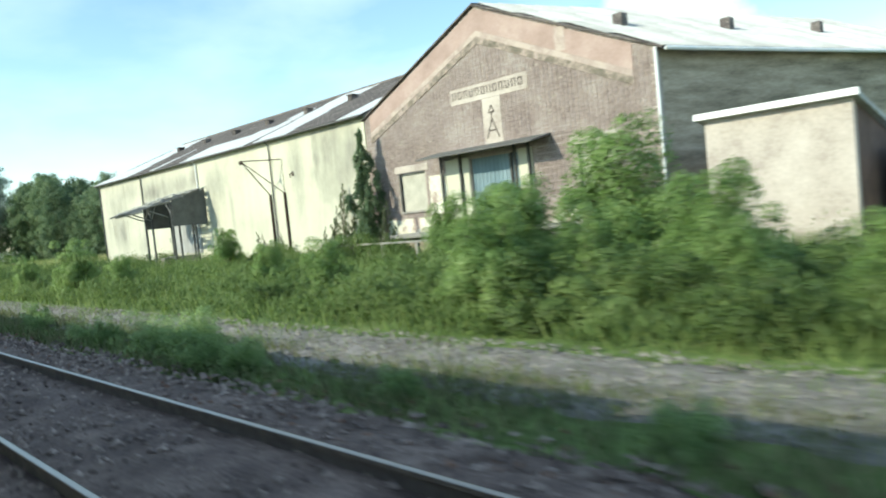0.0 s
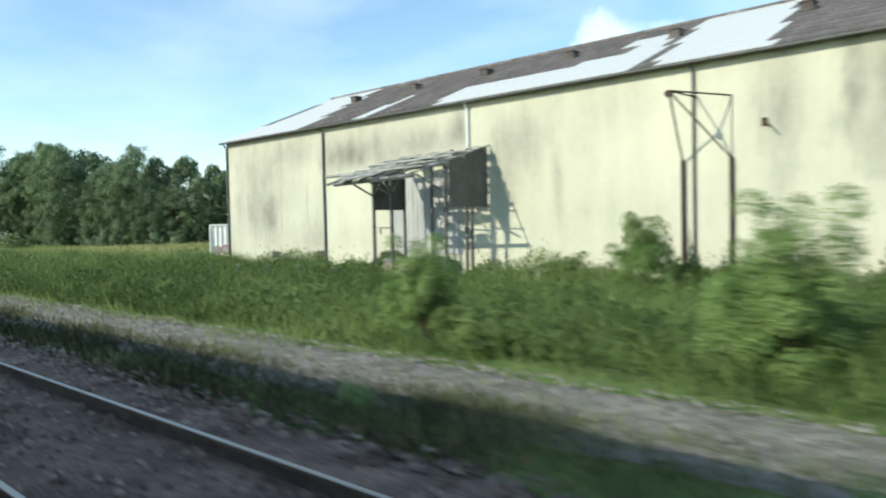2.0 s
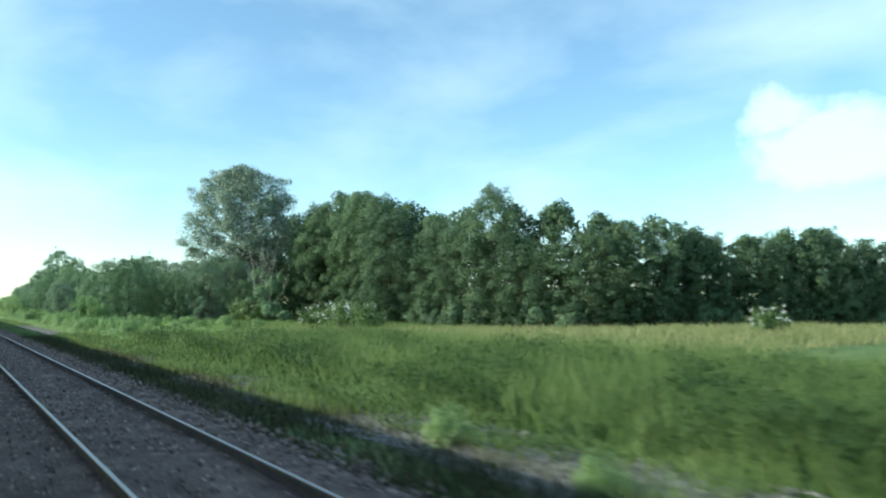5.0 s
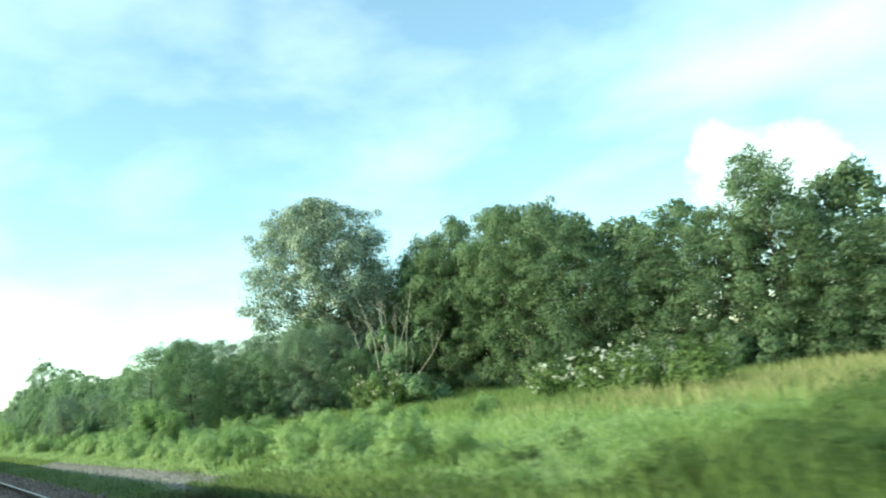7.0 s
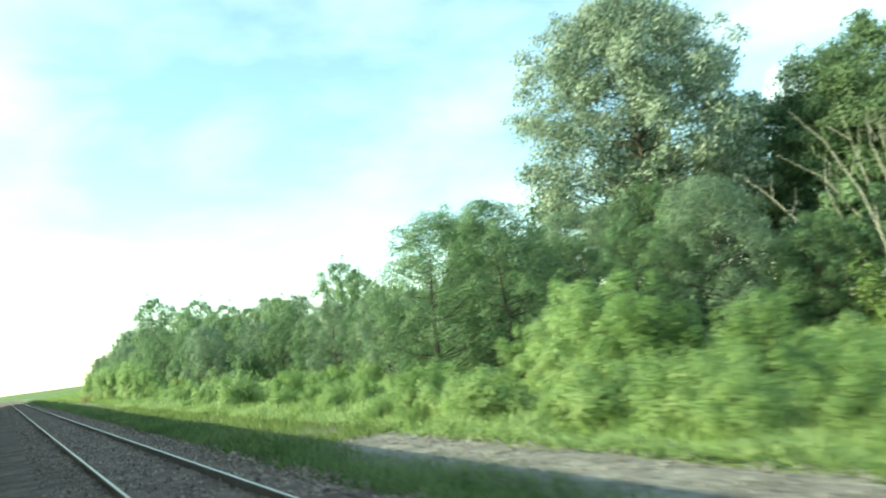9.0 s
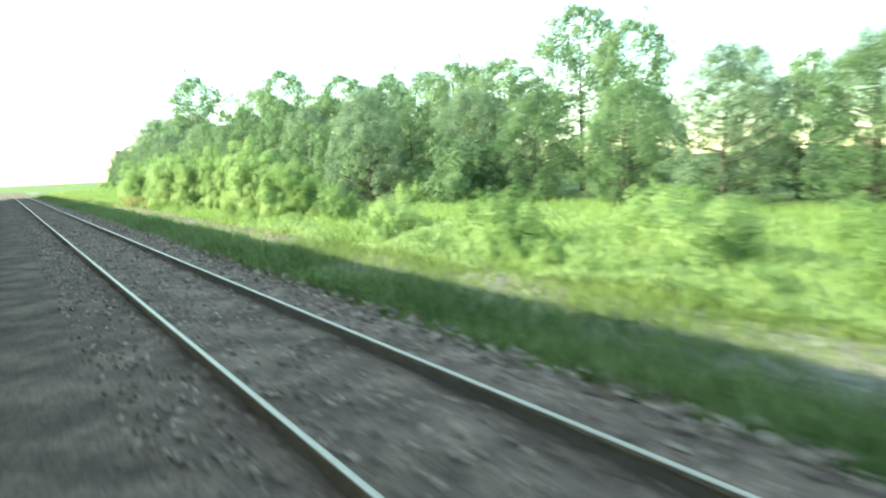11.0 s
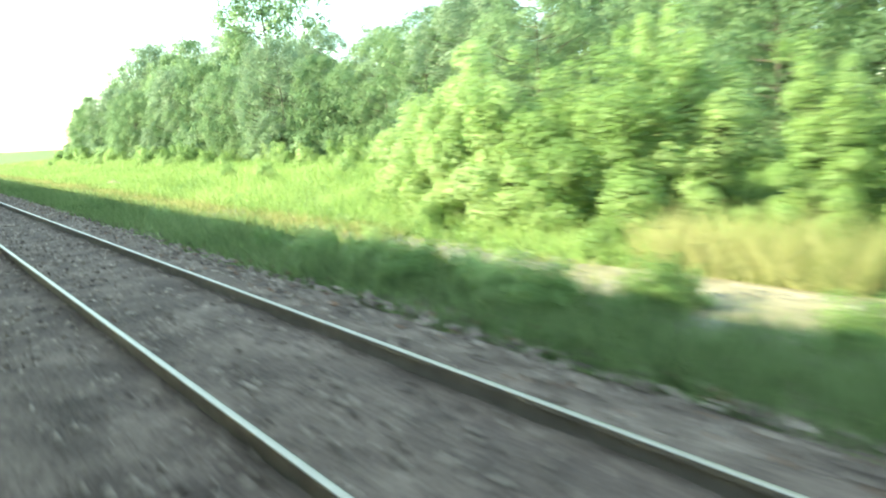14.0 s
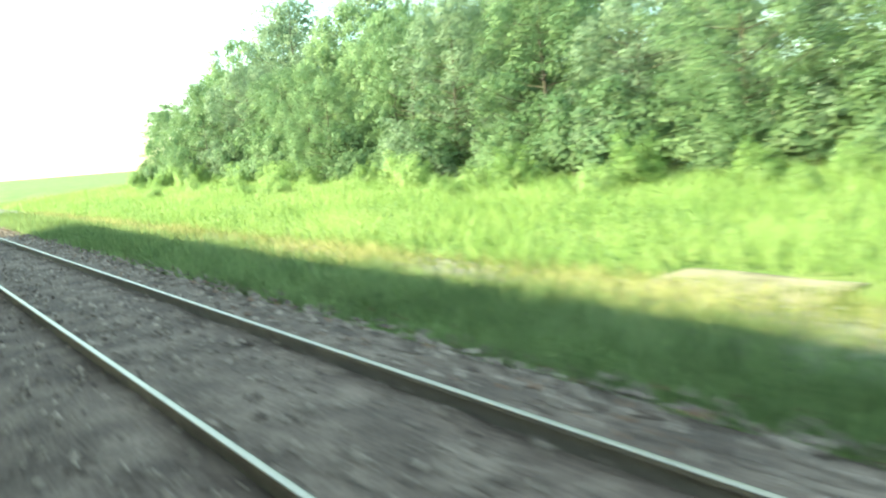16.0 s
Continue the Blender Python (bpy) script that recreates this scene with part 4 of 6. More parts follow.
window_board(gable, -28.02, -26.15, 2.0, 3.95, WY, "window opening blocked with pale boards")
window_board(gable, -17.12, -15.42, 2.05, 3.97, WY, "window opening blocked with pale boards")
gate = part("door", boxes((-23.05, -20.2, WY + 0.15, WY + 0.21, 0.9, 4.1)), BLUE_DOOR, gable, "faded blue ribbed sliding door")
for i in range(12):
    part("door_rib", boxes((-22.98 + i * 0.235, -22.90 + i * 0.235, WY + 0.125, WY + 0.148, 0.95, 4.05)), BLUE_DOOR, gate)
part("door_post", boxes((-20.72, -20.62, WY + 0.02, WY + 0.12, 0.9, 4.1)), DARK_BOARD, gate)
part("wall_panel", boxes((-24.6, -23.1, WY - 0.05, WY + 0.02, 0.92, 4.2)), YELLOW, gable, "cream rendered door surround")
part("wall_panel", boxes((-20.15, -19.4, WY - 0.05, WY + 0.02, 0.92, 4.2)), YELLOW, gable)
part("plinth", boxes((-19.35, GX1 - 0.02, WY - 0.045, WY + 0.02, BASE, 1.5)), PATCHY, gable, "patch of worn cream render")
part("plinth", boxes((GX0 + 0.05, -24.65, WY - 0.045, WY + 0.02, BASE, 1.62)), PATCHY, gable, "peeling cream render low on the wall")
part("wall_patch", boxes((-25.85, -24.65, WY - 0.043, WY + 0.02, 1.624, 3.6)), PATCHY, gable)
bm = bmesh.new()
prism(bm, [(-25.2, WY + 0.02, 4.56), (-25.2, WY - 1.4, 4.28), (-25.2, WY - 1.4, 4.34), (-25.2, WY + 0.02, 4.64)], (6.85, 0, 0))
part("door_canopy", bm, DARK_STEEL, gable, "thin steel canopy over the loading door")
for x in (-24.8, -23.55, -20.25, -19.5):
    part("post", boxes((x - 0.045, x + 0.045, WY - 0.2, WY - 0.1, 0.9, 4.5)), DARK_BOARD, gable)
platform = thing("loading_platform", "low concrete loading platform before the brick warehouse", "platform", (0, 0, 0))
part("slab", boxes((-27.5, -14.8, 22.6, WY - 0.08, 0.72, 0.9, 0.02)), CONCRETE, platform)
part("wall", boxes((-27.3, -15.0, 22.9, WY - 0.08, BASE, 0.716)), GREY_BRICK, platform)
fence = thing("rail_fence", "low pale concrete post fence with a single top rail", "fence", (0, 0, 0))
for i in range(7):
    x = -14 - i * 2.3
    part("post", boxes((x - 0.08, x + 0.08, 20.42, 20.58, BASE - 0.1, 0.62, 0.01)), CONCRETE, fence)
part("rail", boxes((-29.2, -13.8, 20.45, 20.55, 0.625, 0.71, 0.01)), CONCRETE, fence)
stub = thing("marker_post", "short weathered concrete post in tall grass", "post", group="concrete posts")
part("shaft", boxes((-0.09, 0.09, -0.09, 0.09, -0.2, 0.62, 0.015)), CONCRETE, stub)
part("cap", boxes((-0.11, 0.11, -0.11, 0.11, 0.624, 0.70, 0.02)), CONCRETE, stub)
stub.matrix_basis = pose(-61.9, 18.2, BASE - 0.05)
for x in (-59.45, -57.15, -54.8, -52.4):
    copy_thing(stub, pose(x, 18.2, BASE - 0.05, 0, 0, x * 7))

# --- low plastered outbuilding ---
low = thing("outbuilding", "low plastered outbuilding with flat pale roof edge", "building", (0, 0, 0))
part("front_wall", boxes((-11.4, -6.95, 23.2, 23.5, BASE, 3.95)), PLASTER, low)
bm = bmesh.new()
prism(bm, [(-7.25, 23.504, BASE), (-7.25, 28.5, BASE), (-7.25, 28.5, 2.6), (-7.25, 23.504, 3.9)], (0.28, 0, 0))
part("side_wall", bm, RED_WALL, low, "dark brick side wall")
bm = bmesh.new()
prism(bm, [(-11.4, 23.504, BASE), (-11.4, 28.5, BASE), (-11.4, 28.5, 2.6), (-11.4, 23.504, 3.9)], (0.28, 0, 0))
part("side_wall", bm, RED_WALL, low)
bm = bmesh.new()
prism(bm, [(-11.6, 23.0, 3.98), (-11.6, 28.7, 2.62), (-11.6, 28.7, 2.76), (-11.6, 23.0, 4.16)], (4.85, 0, 0))
part("roof", bm, GUTTER, low, "pale sloping roof")
part("fascia", boxes((-11.65, -6.7, 22.9, 22.996, 3.98, 4.19, 0.01)), WHITE_PAINT, low, "thick white roof edge")
annex = thing("annex", "small white rendered annex of the outbuilding", "building", (0, 0, 0))
part("wall", boxes((-6.5, 1.5, 25.5, 29.5, BASE, 2.3)), PLASTER, annex)
part("roof", boxes((-6.52, 1.7, 25.3, 29.7, 2.304, 2.5, 0.02)), WHITE_PAINT, annex)

# ---- yard beyond the shed: cabin, container, tank, far barn ----
cabin = thing("site_cabin", "white portable site cabin with one shuttered window", "cabin", (-75.69, 28.96, -0.30))
part("body", boxes((-3.95, 0.0, 0.0, 2.4, 0.12, 2.52, 0.03)), WHITE_PAINT, cabin)
part("roof", boxes((-4.05, 0.1, -0.1, 2.5, 2.524, 2.66, 0.02)), WHITE_PAINT, cabin)
part("base", boxes((-3.85, -0.1, 0.1, 2.3, 0.0, 0.116)), STEEL, cabin)
w = part("window", boxes((0.004, 0.03, 0.75, 1.65, 1.15, 2.1)), WHITE_SHEET, cabin, "shuttered window")
part("window_frame", boxes((0.034, 0.06, 0.69, 0.75, 1.09, 2.16), (0.034, 0.06, 1.65, 1.71, 1.09, 2.16), (0.034, 0.06, 0.75, 1.65, 1.09, 1.15), (0.034, 0.06, 0.75, 1.65, 2.1, 2.16)), STEEL, w)
cabin.rotation_euler = (0, 0, radians(-31))
container = thing("shipping_container", "white corrugated steel shipping container in tall grass", "container", (-84.75, 31.3, -0.25))
bm = bmesh.new()
outline = []
for i in range(15):
    x0 = 6.0 * i / 15
    outline += [(x0 + 0.02, 0.0, 0.18), (x0 + 0.13, 0.0, 0.18), (x0 + 0.21, 0.09, 0.18), (x0 + 0.32, 0.09, 0.18)]
outline += [(6.0, 0.0, 0.18), (6.0, 2.4, 0.18), (0.0, 2.4, 0.18)]
prism(bm, outline, (0, 0, 2.36))
part("body", bm, WHITE_PAINT, container)
part("frame", boxes((-0.06, 6.06, -0.06, 2.46, 2.544, 2.68, 0.01), (-0.06, 6.06, -0.06, 2.46, 0.02, 0.176, 0.01), (-0.08, 0.016, -0.08, 0.06, 0.18, 2.54), (5.99, 6.08, -0.08, 0.06, 0.18, 2.54)), WHITE_PAINT, container)
d = part("door", boxes((-0.06, -0.02, 0.1, 2.3, 0.2, 2.5)), WHITE_PAINT, container)
for y in (0.5, 1.0, 1.5, 2.0):
    part("lock_bar", boxes((-0.10, -0.064, y - 0.02, y + 0.02, 0.25, 2.45)), WHITE_SHEET, d)
container.rotation_euler = (0, 0, radians(43))
unit = thing("store_unit", "small white store unit with a personnel door", "cabin", (-90.0, 34.5, -0.28))
part("body", boxes((0, 2.8, 0, 2.0, 0.05, 2.2, 0.03)), WHITE_PAINT, unit)
part("roof", boxes((-0.05, 2.85, -0.05, 2.05, 2.204, 2.27, 0.02)), WHITE_PAINT, unit)
d = part("door", boxes((0.5, 1.35, -0.05, -0.004, 0.1, 2.0)), WHITE_SHEET, unit)
part("door_frame", boxes((0.44, 0.5, -0.06, -0.004, 0.1, 2.06), (1.35, 1.41, -0.06, -0.004, 0.1, 2.06), (0.5, 1.35, -0.06, -0.004, 2.0, 2.06)), STEEL, d)
part("handle", boxes((0.55, 0.66, -0.09, -0.054, 1.0, 1.12)), DARK_BOARD, d)
unit.rotation_euler = (0, 0, radians(48))


def round_sign(x, y, r, label):
    """A round plate with a broad faded rim, on a short post, leaning against its neighbour."""
    ob = thing("speed_sign", label, "sign", (x, y, -0.36), group="round signs")
    bm = bmesh.new()
    turn = Matrix.Translation((0, 0, 0.65)) @ Matrix.Rotation(radians(90), 4, "X")
    bmesh.ops.create_cone(bm, cap_ends=True, segments=32, radius1=r, radius2=r, depth=0.03, matrix=turn)
    part("plate", bm, PINK, ob)
    bm = bmesh.new()
    bmesh.ops.create_cone(bm, cap_ends=True, segments=32, radius1=r * 0.68, radius2=r * 0.68, depth=0.006, matrix=Matrix.Translation((0, -0.02, 0)) @ turn)
    face = part("face", bm, SIGN_FACE, ob, "greyish white sign face")
    part("post", boxes((-0.03, 0.03, 0.018, 0.07, -0.05, 0.65 + r * 0.6)), STEEL, ob)
    ob.rotation_euler = (0, 0, radians(50))
    return ob, face


sign_a, face_a = round_sign(-83.9, 31.45, 0.34, "round pink-rimmed speed sign with number thirty")
text = bpy.data.curves.new("number", "FONT")
text.body, text.size, text.extrude, text.align_x, text.align_y = "30", 0.28, 0.004, "CENTER", "CENTER"
text.materials.append(DARK_BOARD)
number = new("number", text)
number.parent = face_a
number.matrix_basis = pose(0, -0.028, 0.65, 90, 0, 0)
tagged(number, "dark faded numerals")
round_sign(-83.4, 31.9, 0.41, "round pink-rimmed plate sign with worn pale face")
trailer = thing("site_trailer", "small yellow machine trailer before the container", "trailer", (-82.6, 32.2, -0.36))
part("hopper", boxes((-0.6, 0.45, -0.4, 0.4, 0.42, 1.05, 0.06)), YELLOW_PAINT, trailer)
part("engine_box", boxes((0.5, 1.6, -0.35, 0.35, 0.5, 0.92, 0.05)), YELLOW_PAINT, trailer)
part("chassis", boxes((-0.8, 2.2, -0.06, 0.06, 0.30, 0.40, 0.01)), DARK_BOARD, trailer)
for y in (-0.48, 0.48):
    bm = bmesh.new()
    bmesh.ops.create_cone(bm, cap_ends=True, segments=20, radius1=0.28, radius2=0.28, depth=0.14, matrix=Matrix.Translation((0.1, y, 0.28)) @ Matrix.Rotation(radians(90), 4, "X"))
    part("wheel", bm, DARK_BOARD, trailer)
trailer.rotation_euler = (0, 0, radians(50))
trailer.scale = (0.68, 0.68, 0.75)
low_wall = thing("low_wall", "low grey block wall beside the site cabin", "wall", (-74.1, 31.1, -0.4))
part("wall", boxes((0.0, 2.6, 0.0, 0.2, 0.0, 0.85)), GREY_BRICK, low_wall)
part("coping", boxes((-0.03, 2.63, -0.03, 0.23, 0.854, 0.92, 0.01)), CONCRETE, low_wall)
low_wall.rotation_euler = (0, 0, radians(50))
sack = thing("white_bag", "crumpled white rubbish bag at the warehouse corner", "bag", (-69.3, 23.7, -0.30))
bm = bmesh.new()
bmesh.ops.create_icosphere(bm, subdivisions=3, radius=0.30)
gs = np.random.default_rng(3)
for v in bm.verts:
    v.co *= 1 + 0.28 * math.sin(v.co.x * 19 + 3 * v.co.z) * math.cos(v.co.y * 17 + 1) + gs.normal(0, 0.04)
    v.co.z = max(v.co.z * 1.1 + 0.26, 0.0)
part("bag", bm, WHITE_SHEET, sack)
barn = thing("barn", "ochre boarded gabled barn with dark roof", "building", (0, 0, 0))
BX, BY, BZ = -76.6, 54.0, 9.0
bm = bmesh.new()
prism(bm, [(BX - 6.4, BY, BASE), (BX + 6.4, BY, BASE), (BX + 6.4, BY, 3.9), (BX, BY, BZ), (BX - 6.4, BY, 3.9)], (0, 18, 0))
part("wall", bm, OCHRE, barn)
for i in range(31):
    x = BX - 6.2 + i * 0.4
    part("board", boxes((x, x + 0.36, BY - 0.035, BY - 0.004, BASE, 3.7 + (BZ - 3.9) * (1 - abs(x + 0.18 - BX) / 6.4))), OCHRE, barn)
for s in (-1, 1):
    bm = bmesh.new()
    xe = BX + s * 6.8
    prism(bm, [(BX, BY - 0.3, BZ + 0.05), (xe, BY - 0.3, 3.63), (xe, BY - 0.3, 3.80), (BX, BY - 0.3, BZ + 0.24)], (0, 18.6, 0))
    part("roof", bm, DARK_SHEET, barn)
lean = part("lean_to_edge", boxes((BX - 6.6, BX + 6.5, BY - 1.2, BY - 0.04, 2.75, 2.87, 0.01)), WHITE_PAINT, barn, "thin white canopy edge")
part("door", boxes((BX - 6.3, BX - 5.7, BY - 0.09, BY - 0.04, BASE, 1.9)), WHITE_PAINT, barn, "pale door in the barn gable")
part("door", boxes((BX - 3.2, BX - 1.6, BY - 0.09, BY - 0.04, BASE, 1.9)), WHITE_PAINT, barn, "pale door in the barn gable")


# ---- plants ----
def leaf_blades(centres, out, size, g, droop=0.0, long=1.6, soft=0.75, rise=0.0):
    """Pointed leaves at the centres, facing roughly out; returns vertices, faces and their softened normals."""
    n = len(centres)
    nrm = out + g.normal(0, 0.5, (n, 3)) + np.array([0, 0, 0.25])
    nrm /= np.linalg.norm(nrm, axis=1, keepdims=True) + 1e-9
    nrm[np.sum(nrm * out, 1) < 0] *= -1
    side = np.cross(nrm, g.normal(0, 1, (n, 3)))
    side /= np.linalg.norm(side, axis=1, keepdims=True) + 1e-9
    tip = np.cross(nrm, side)
    tip[:, 2] -= droop
    if rise:
        tip = tip * (1 - rise) + np.array([0, 0, 1.0]) * rise + g.normal(0, 0.12, (n, 3))
    s = size * g.uniform(0.55, 1.25, (n, 1))
    v = np.stack([centres - tip * s * long * 0.45 - side * s * 0.36, centres - tip * s * long * 0.3 + side * s * 0.5, centres + tip * s * long * 0.55], 1)
    shade = out * soft + nrm * (1 - soft) + np.array([0, 0, 0.15])
    shade /= np.linalg.norm(shade, axis=1, keepdims=True) + 1e-9
    return v.reshape(-1, 3), np.arange(n * 3).reshape(n, 3), np.repeat(shade, 3, 0)


def soft_sheet(name, v, f, normals, mat):
    """A mesh of loose leaves or blades whose normals follow the plant's outline."""
    me = sheet_mesh(name, v, f, mat)
    me.polygons.foreach_set("use_smooth", np.ones(len(me.polygons), bool))
    me.normals_split_custom_set_from_vertices(normals.astype(np.float32))
    return me


def puff_points(puffs, n, g, hollow=0.55):
    """Points spread over a set of puffs (x, y, z, radius, flat), mostly near their skins."""
    puffs = np.asarray(puffs, float)
    w = puffs[:, 3] ** 2
    pick = g.choice(len(puffs), n, p=w / w.sum())
    d = g.normal(0, 1, (n, 3))
    d /= np.linalg.norm(d, axis=1, keepdims=True)
    d[:, 2] = np.where(d[:, 2] < -0.5, -d[:, 2], d[:, 2])
    r = puffs[pick, 3] * (hollow + (1.12 - hollow) * g.uniform(0, 1, n) ** 0.6)
    c = puffs[pick, :3] + d * r[:, None] * np.stack([np.ones(n), np.ones(n), puffs[pick, 4]], -1)
    return c, d


def bush_meshes(seed, width, height, n, leaf, mat, stems=7, spiky=0.0):
    """Stem and leaf meshes of one bush: puffs carried by thin arching stems."""
    g = np.random.default_rng(seed)
    bm = bmesh.new()
    puffs = []
    for k in range(stems):
        a = 6.283 * k / stems + g.uniform(-0.4, 0.4)
        reach = width * 0.5 * g.uniform(0.25, 0.85)
        top = height * g.uniform(0.55, 0.98)
        pts = [(0.05 * math.cos(a), 0.05 * math.sin(a), -0.15), (reach * 0.35 * math.cos(a), reach * 0.35 * math.sin(a), top * 0.5), (reach * math.cos(a), reach * math.sin(a), top * 0.93)]
        tube(bm, pts, [0.022 * height / 2.5, 0.014 * height / 2.5, 0.005], 4)
        for u in (0.45, 0.7, 0.92):
            r = width * g.uniform(0.10, 0.19) * (1.15 - 0.4 * u)
            puffs.append((reach * u * math.cos(a) + g.normal(0, 0.1), reach * u * math.sin(a) + g.normal(0, 0.1), max(r * 0.6, top * u), r, g.uniform(0.8, 1.0 + spiky)))
    for k in range(int(stems * 1.9)):
        a, rr = g.uniform(0, 6.283), width * 0.46 * math.sqrt(g.uniform(0.05, 1))
        r = width * g.uniform(0.10, 0.17)
        puffs.append((rr * math.cos(a), rr * math.sin(a), height * g.uniform(0.06, 0.5), r, 0.95))
    c, d = puff_points(puffs, n, g)
    keep = c[:, 2] > 0.0
    whole = c[keep] - np.array([0, 0, height * 0.25])
    whole /= np.linalg.norm(whole, axis=1, keepdims=True)
    v, f, nn = leaf_blades(c[keep], d[keep] * 0.7 + whole * 0.5, leaf, g)
    return mesh_of("stems", bm, BARK), soft_sheet("leaves", v, f, nn, mat)


def bush_thing(name, meshes, label, category, group):
    b = thing(name, label, category, group=group)
    part("stem", meshes[0], BARK, b)
    part("foliage", meshes[1], LEAF, b)
    return b


def crown_meshes(seed, height, width, n, leaf, mat, trunk_r=0.2, bare=0.2, lobes=46, puff=0.13, top=0.8, open_part=0.0):
    """A full-grown tree: limbs from a tapered trunk carry tufts that fill an uneven dome; open_part leaves windows of sky in it."""
    g = np.random.default_rng(seed)
    bm = bmesh.new()
    lean = g.normal(0, 0.02, 2) * height
    stem = lambda u: Vector((lean[0] * u * u + 0.015 * height * math.sin(4 * u), lean[1] * u * u, height * 0.88 * u))
    tube(bm, [stem(u) for u in (-0.02, 0.15, 0.35, 0.6, 0.8, 1.0)], [trunk_r * k for k in (1.3, 1.0, 0.75, 0.45, 0.25, 0.05)], 7)
    mid, half = height * (1 + bare) / 2, height * (1 - bare) / 2
    bulge = g.uniform(0, 6.283, 3)
    puffs = []
    for k in range(lobes):
        h = 1 - 2 * (k + 0.5) / lobes
        a = k * 2.39996 + g.uniform(-0.35, 0.35)
        ring = max(0.0, 1 - abs(h) ** (2.2 if h > 0 else 3.2)) ** (0.5 / top)
        ring *= 1 + 0.13 * math.sin(2 * a + bulge[0]) + 0.10 * math.sin(3 * a + 2.4 * h + bulge[1]) + 0.08 * math.sin(5 * h + bulge[2])
        deep = g.uniform(0.25, 1.0) ** 0.45
        if open_part and math.sin(3 * a + bulge[1]) * math.cos(3.5 * h) > 1 - open_part:
            continue
        r = width * puff * g.uniform(0.55, 1.2)
        c = Vector((math.cos(a) * ring * deep * (width / 2 - r * 0.6), math.sin(a) * ring * deep * (width / 2 - r * 0.6), mid + h * (half - r * 0.5)))
        u = min(0.95, max(0.12, (c.z - 0.35 * math.hypot(c.x, c.y)) / (height * 0.88)))
        c += Vector((stem(u).x, stem(u).y, 0))
        bend = stem(u).lerp(c, 0.55) + Vector((0, 0, -0.02 * height))
        tube(bm, [stem(u), bend, c], [trunk_r * 0.32 * (1.15 - u), trunk_r * 0.16 * (1.15 - u) + 0.01, 0.012], 4)
        puffs.append((c.x, c.y, c.z, r, g.uniform(0.7, 1.05)))
        for _ in range(2):
            o = g.normal(0, r * 0.75, 3)
            puffs.append((c.x + o[0], c.y + o[1], c.z + o[2] * 0.8, r * g.uniform(0.35, 0.7), g.uniform(0.7, 1.1)))
    c, d = puff_points(puffs, n, g, hollow=0.35)
    v, f, nn = leaf_blades(c, d, leaf, g, droop=0.25)
    return mesh_of("trunk", bm, BARK), soft_sheet("crown", v, f, nn, mat)


def tree_thing(meshes, label, group, name="tree"):
    t = thing(name, label, "tree", group=group)
    part("trunk", meshes[0], BARK, t)
    part("crown", meshes[1], TREE_LEAF, t)
    return t


def scatter(make, places, seed):
    """Copies of ready-made plants at (x, y, size, kind), sized by the first of their kind; each turned at random and set on the ground."""
    g = np.random.default_rng(seed)
    used = set()
    for x, y, s, k in places:
        m = pose(x, y, float(land(x, y)) - 0.02, 0, 0, g.uniform(0, 360)) @ Matrix.Diagonal((s, s, s * g.uniform(0.9, 1.12), 1))
        if k in used:
            copy_thing(make[k], m)
        else:
            make[k].matrix_basis = m
            used.add(k)


def grass(name, n, area, tall, wide, mat, label, seed, seeds=0.0, keep=None, lean=0.35, face=-0.55):
    """Blades of grass, two bent triangles each, over x0..x1, y0..y1."""
    g = np.random.default_rng(seed)
    x0, x1, y0, y1 = area
    x, y = g.uniform(x0, x1, n), g.uniform(y0, y1, n)
    thick = np.sin(x * 0.9 + 2 * np.sin(y * 0.7)) * np.sin(y * 1.1 + x * 0.23) + g.normal(0, 0.6, n)
    ok = thick > -0.75
    if keep is not None:
        ok &= keep(x, y)
    x, y, thick = x[ok], y[ok], thick[ok]
    m = len(x)
    h = tall * g.uniform(0.45, 1.15, m) * (0.85 + 0.2 * np.clip(thick, -1, 1.5))
    a = g.uniform(0, 6.283, m)
    w = wide * g.uniform(0.6, 1.3, m)
    b = np.stack([x, y, land(x, y) - 0.03], -1)
    side = np.stack([np.cos(a), np.sin(a), a * 0], -1) * w[:, None] / 2
    bend = np.stack([g.normal(0, lean, m), g.normal(0, lean, m), np.ones(m)], -1) * h[:, None]
    side[side[:, 0] < 0] *= -1
    v = np.stack([b - side, b + side, b + bend], 1).reshape(-1, 3)
    tris = np.arange(m * 3).reshape(m, 3)
    nn = np.stack([g.normal(0, 0.25, m), g.normal(face, 0.2, m), np.full(m, 0.8)], -1)
    nn /= np.linalg.norm(nn, axis=1, keepdims=True)
    ob = new(name, soft_sheet(name, v, tris, np.repeat(nn, 3, 0), mat))
    return tagged(ob, label, "grass", kind="stuff")


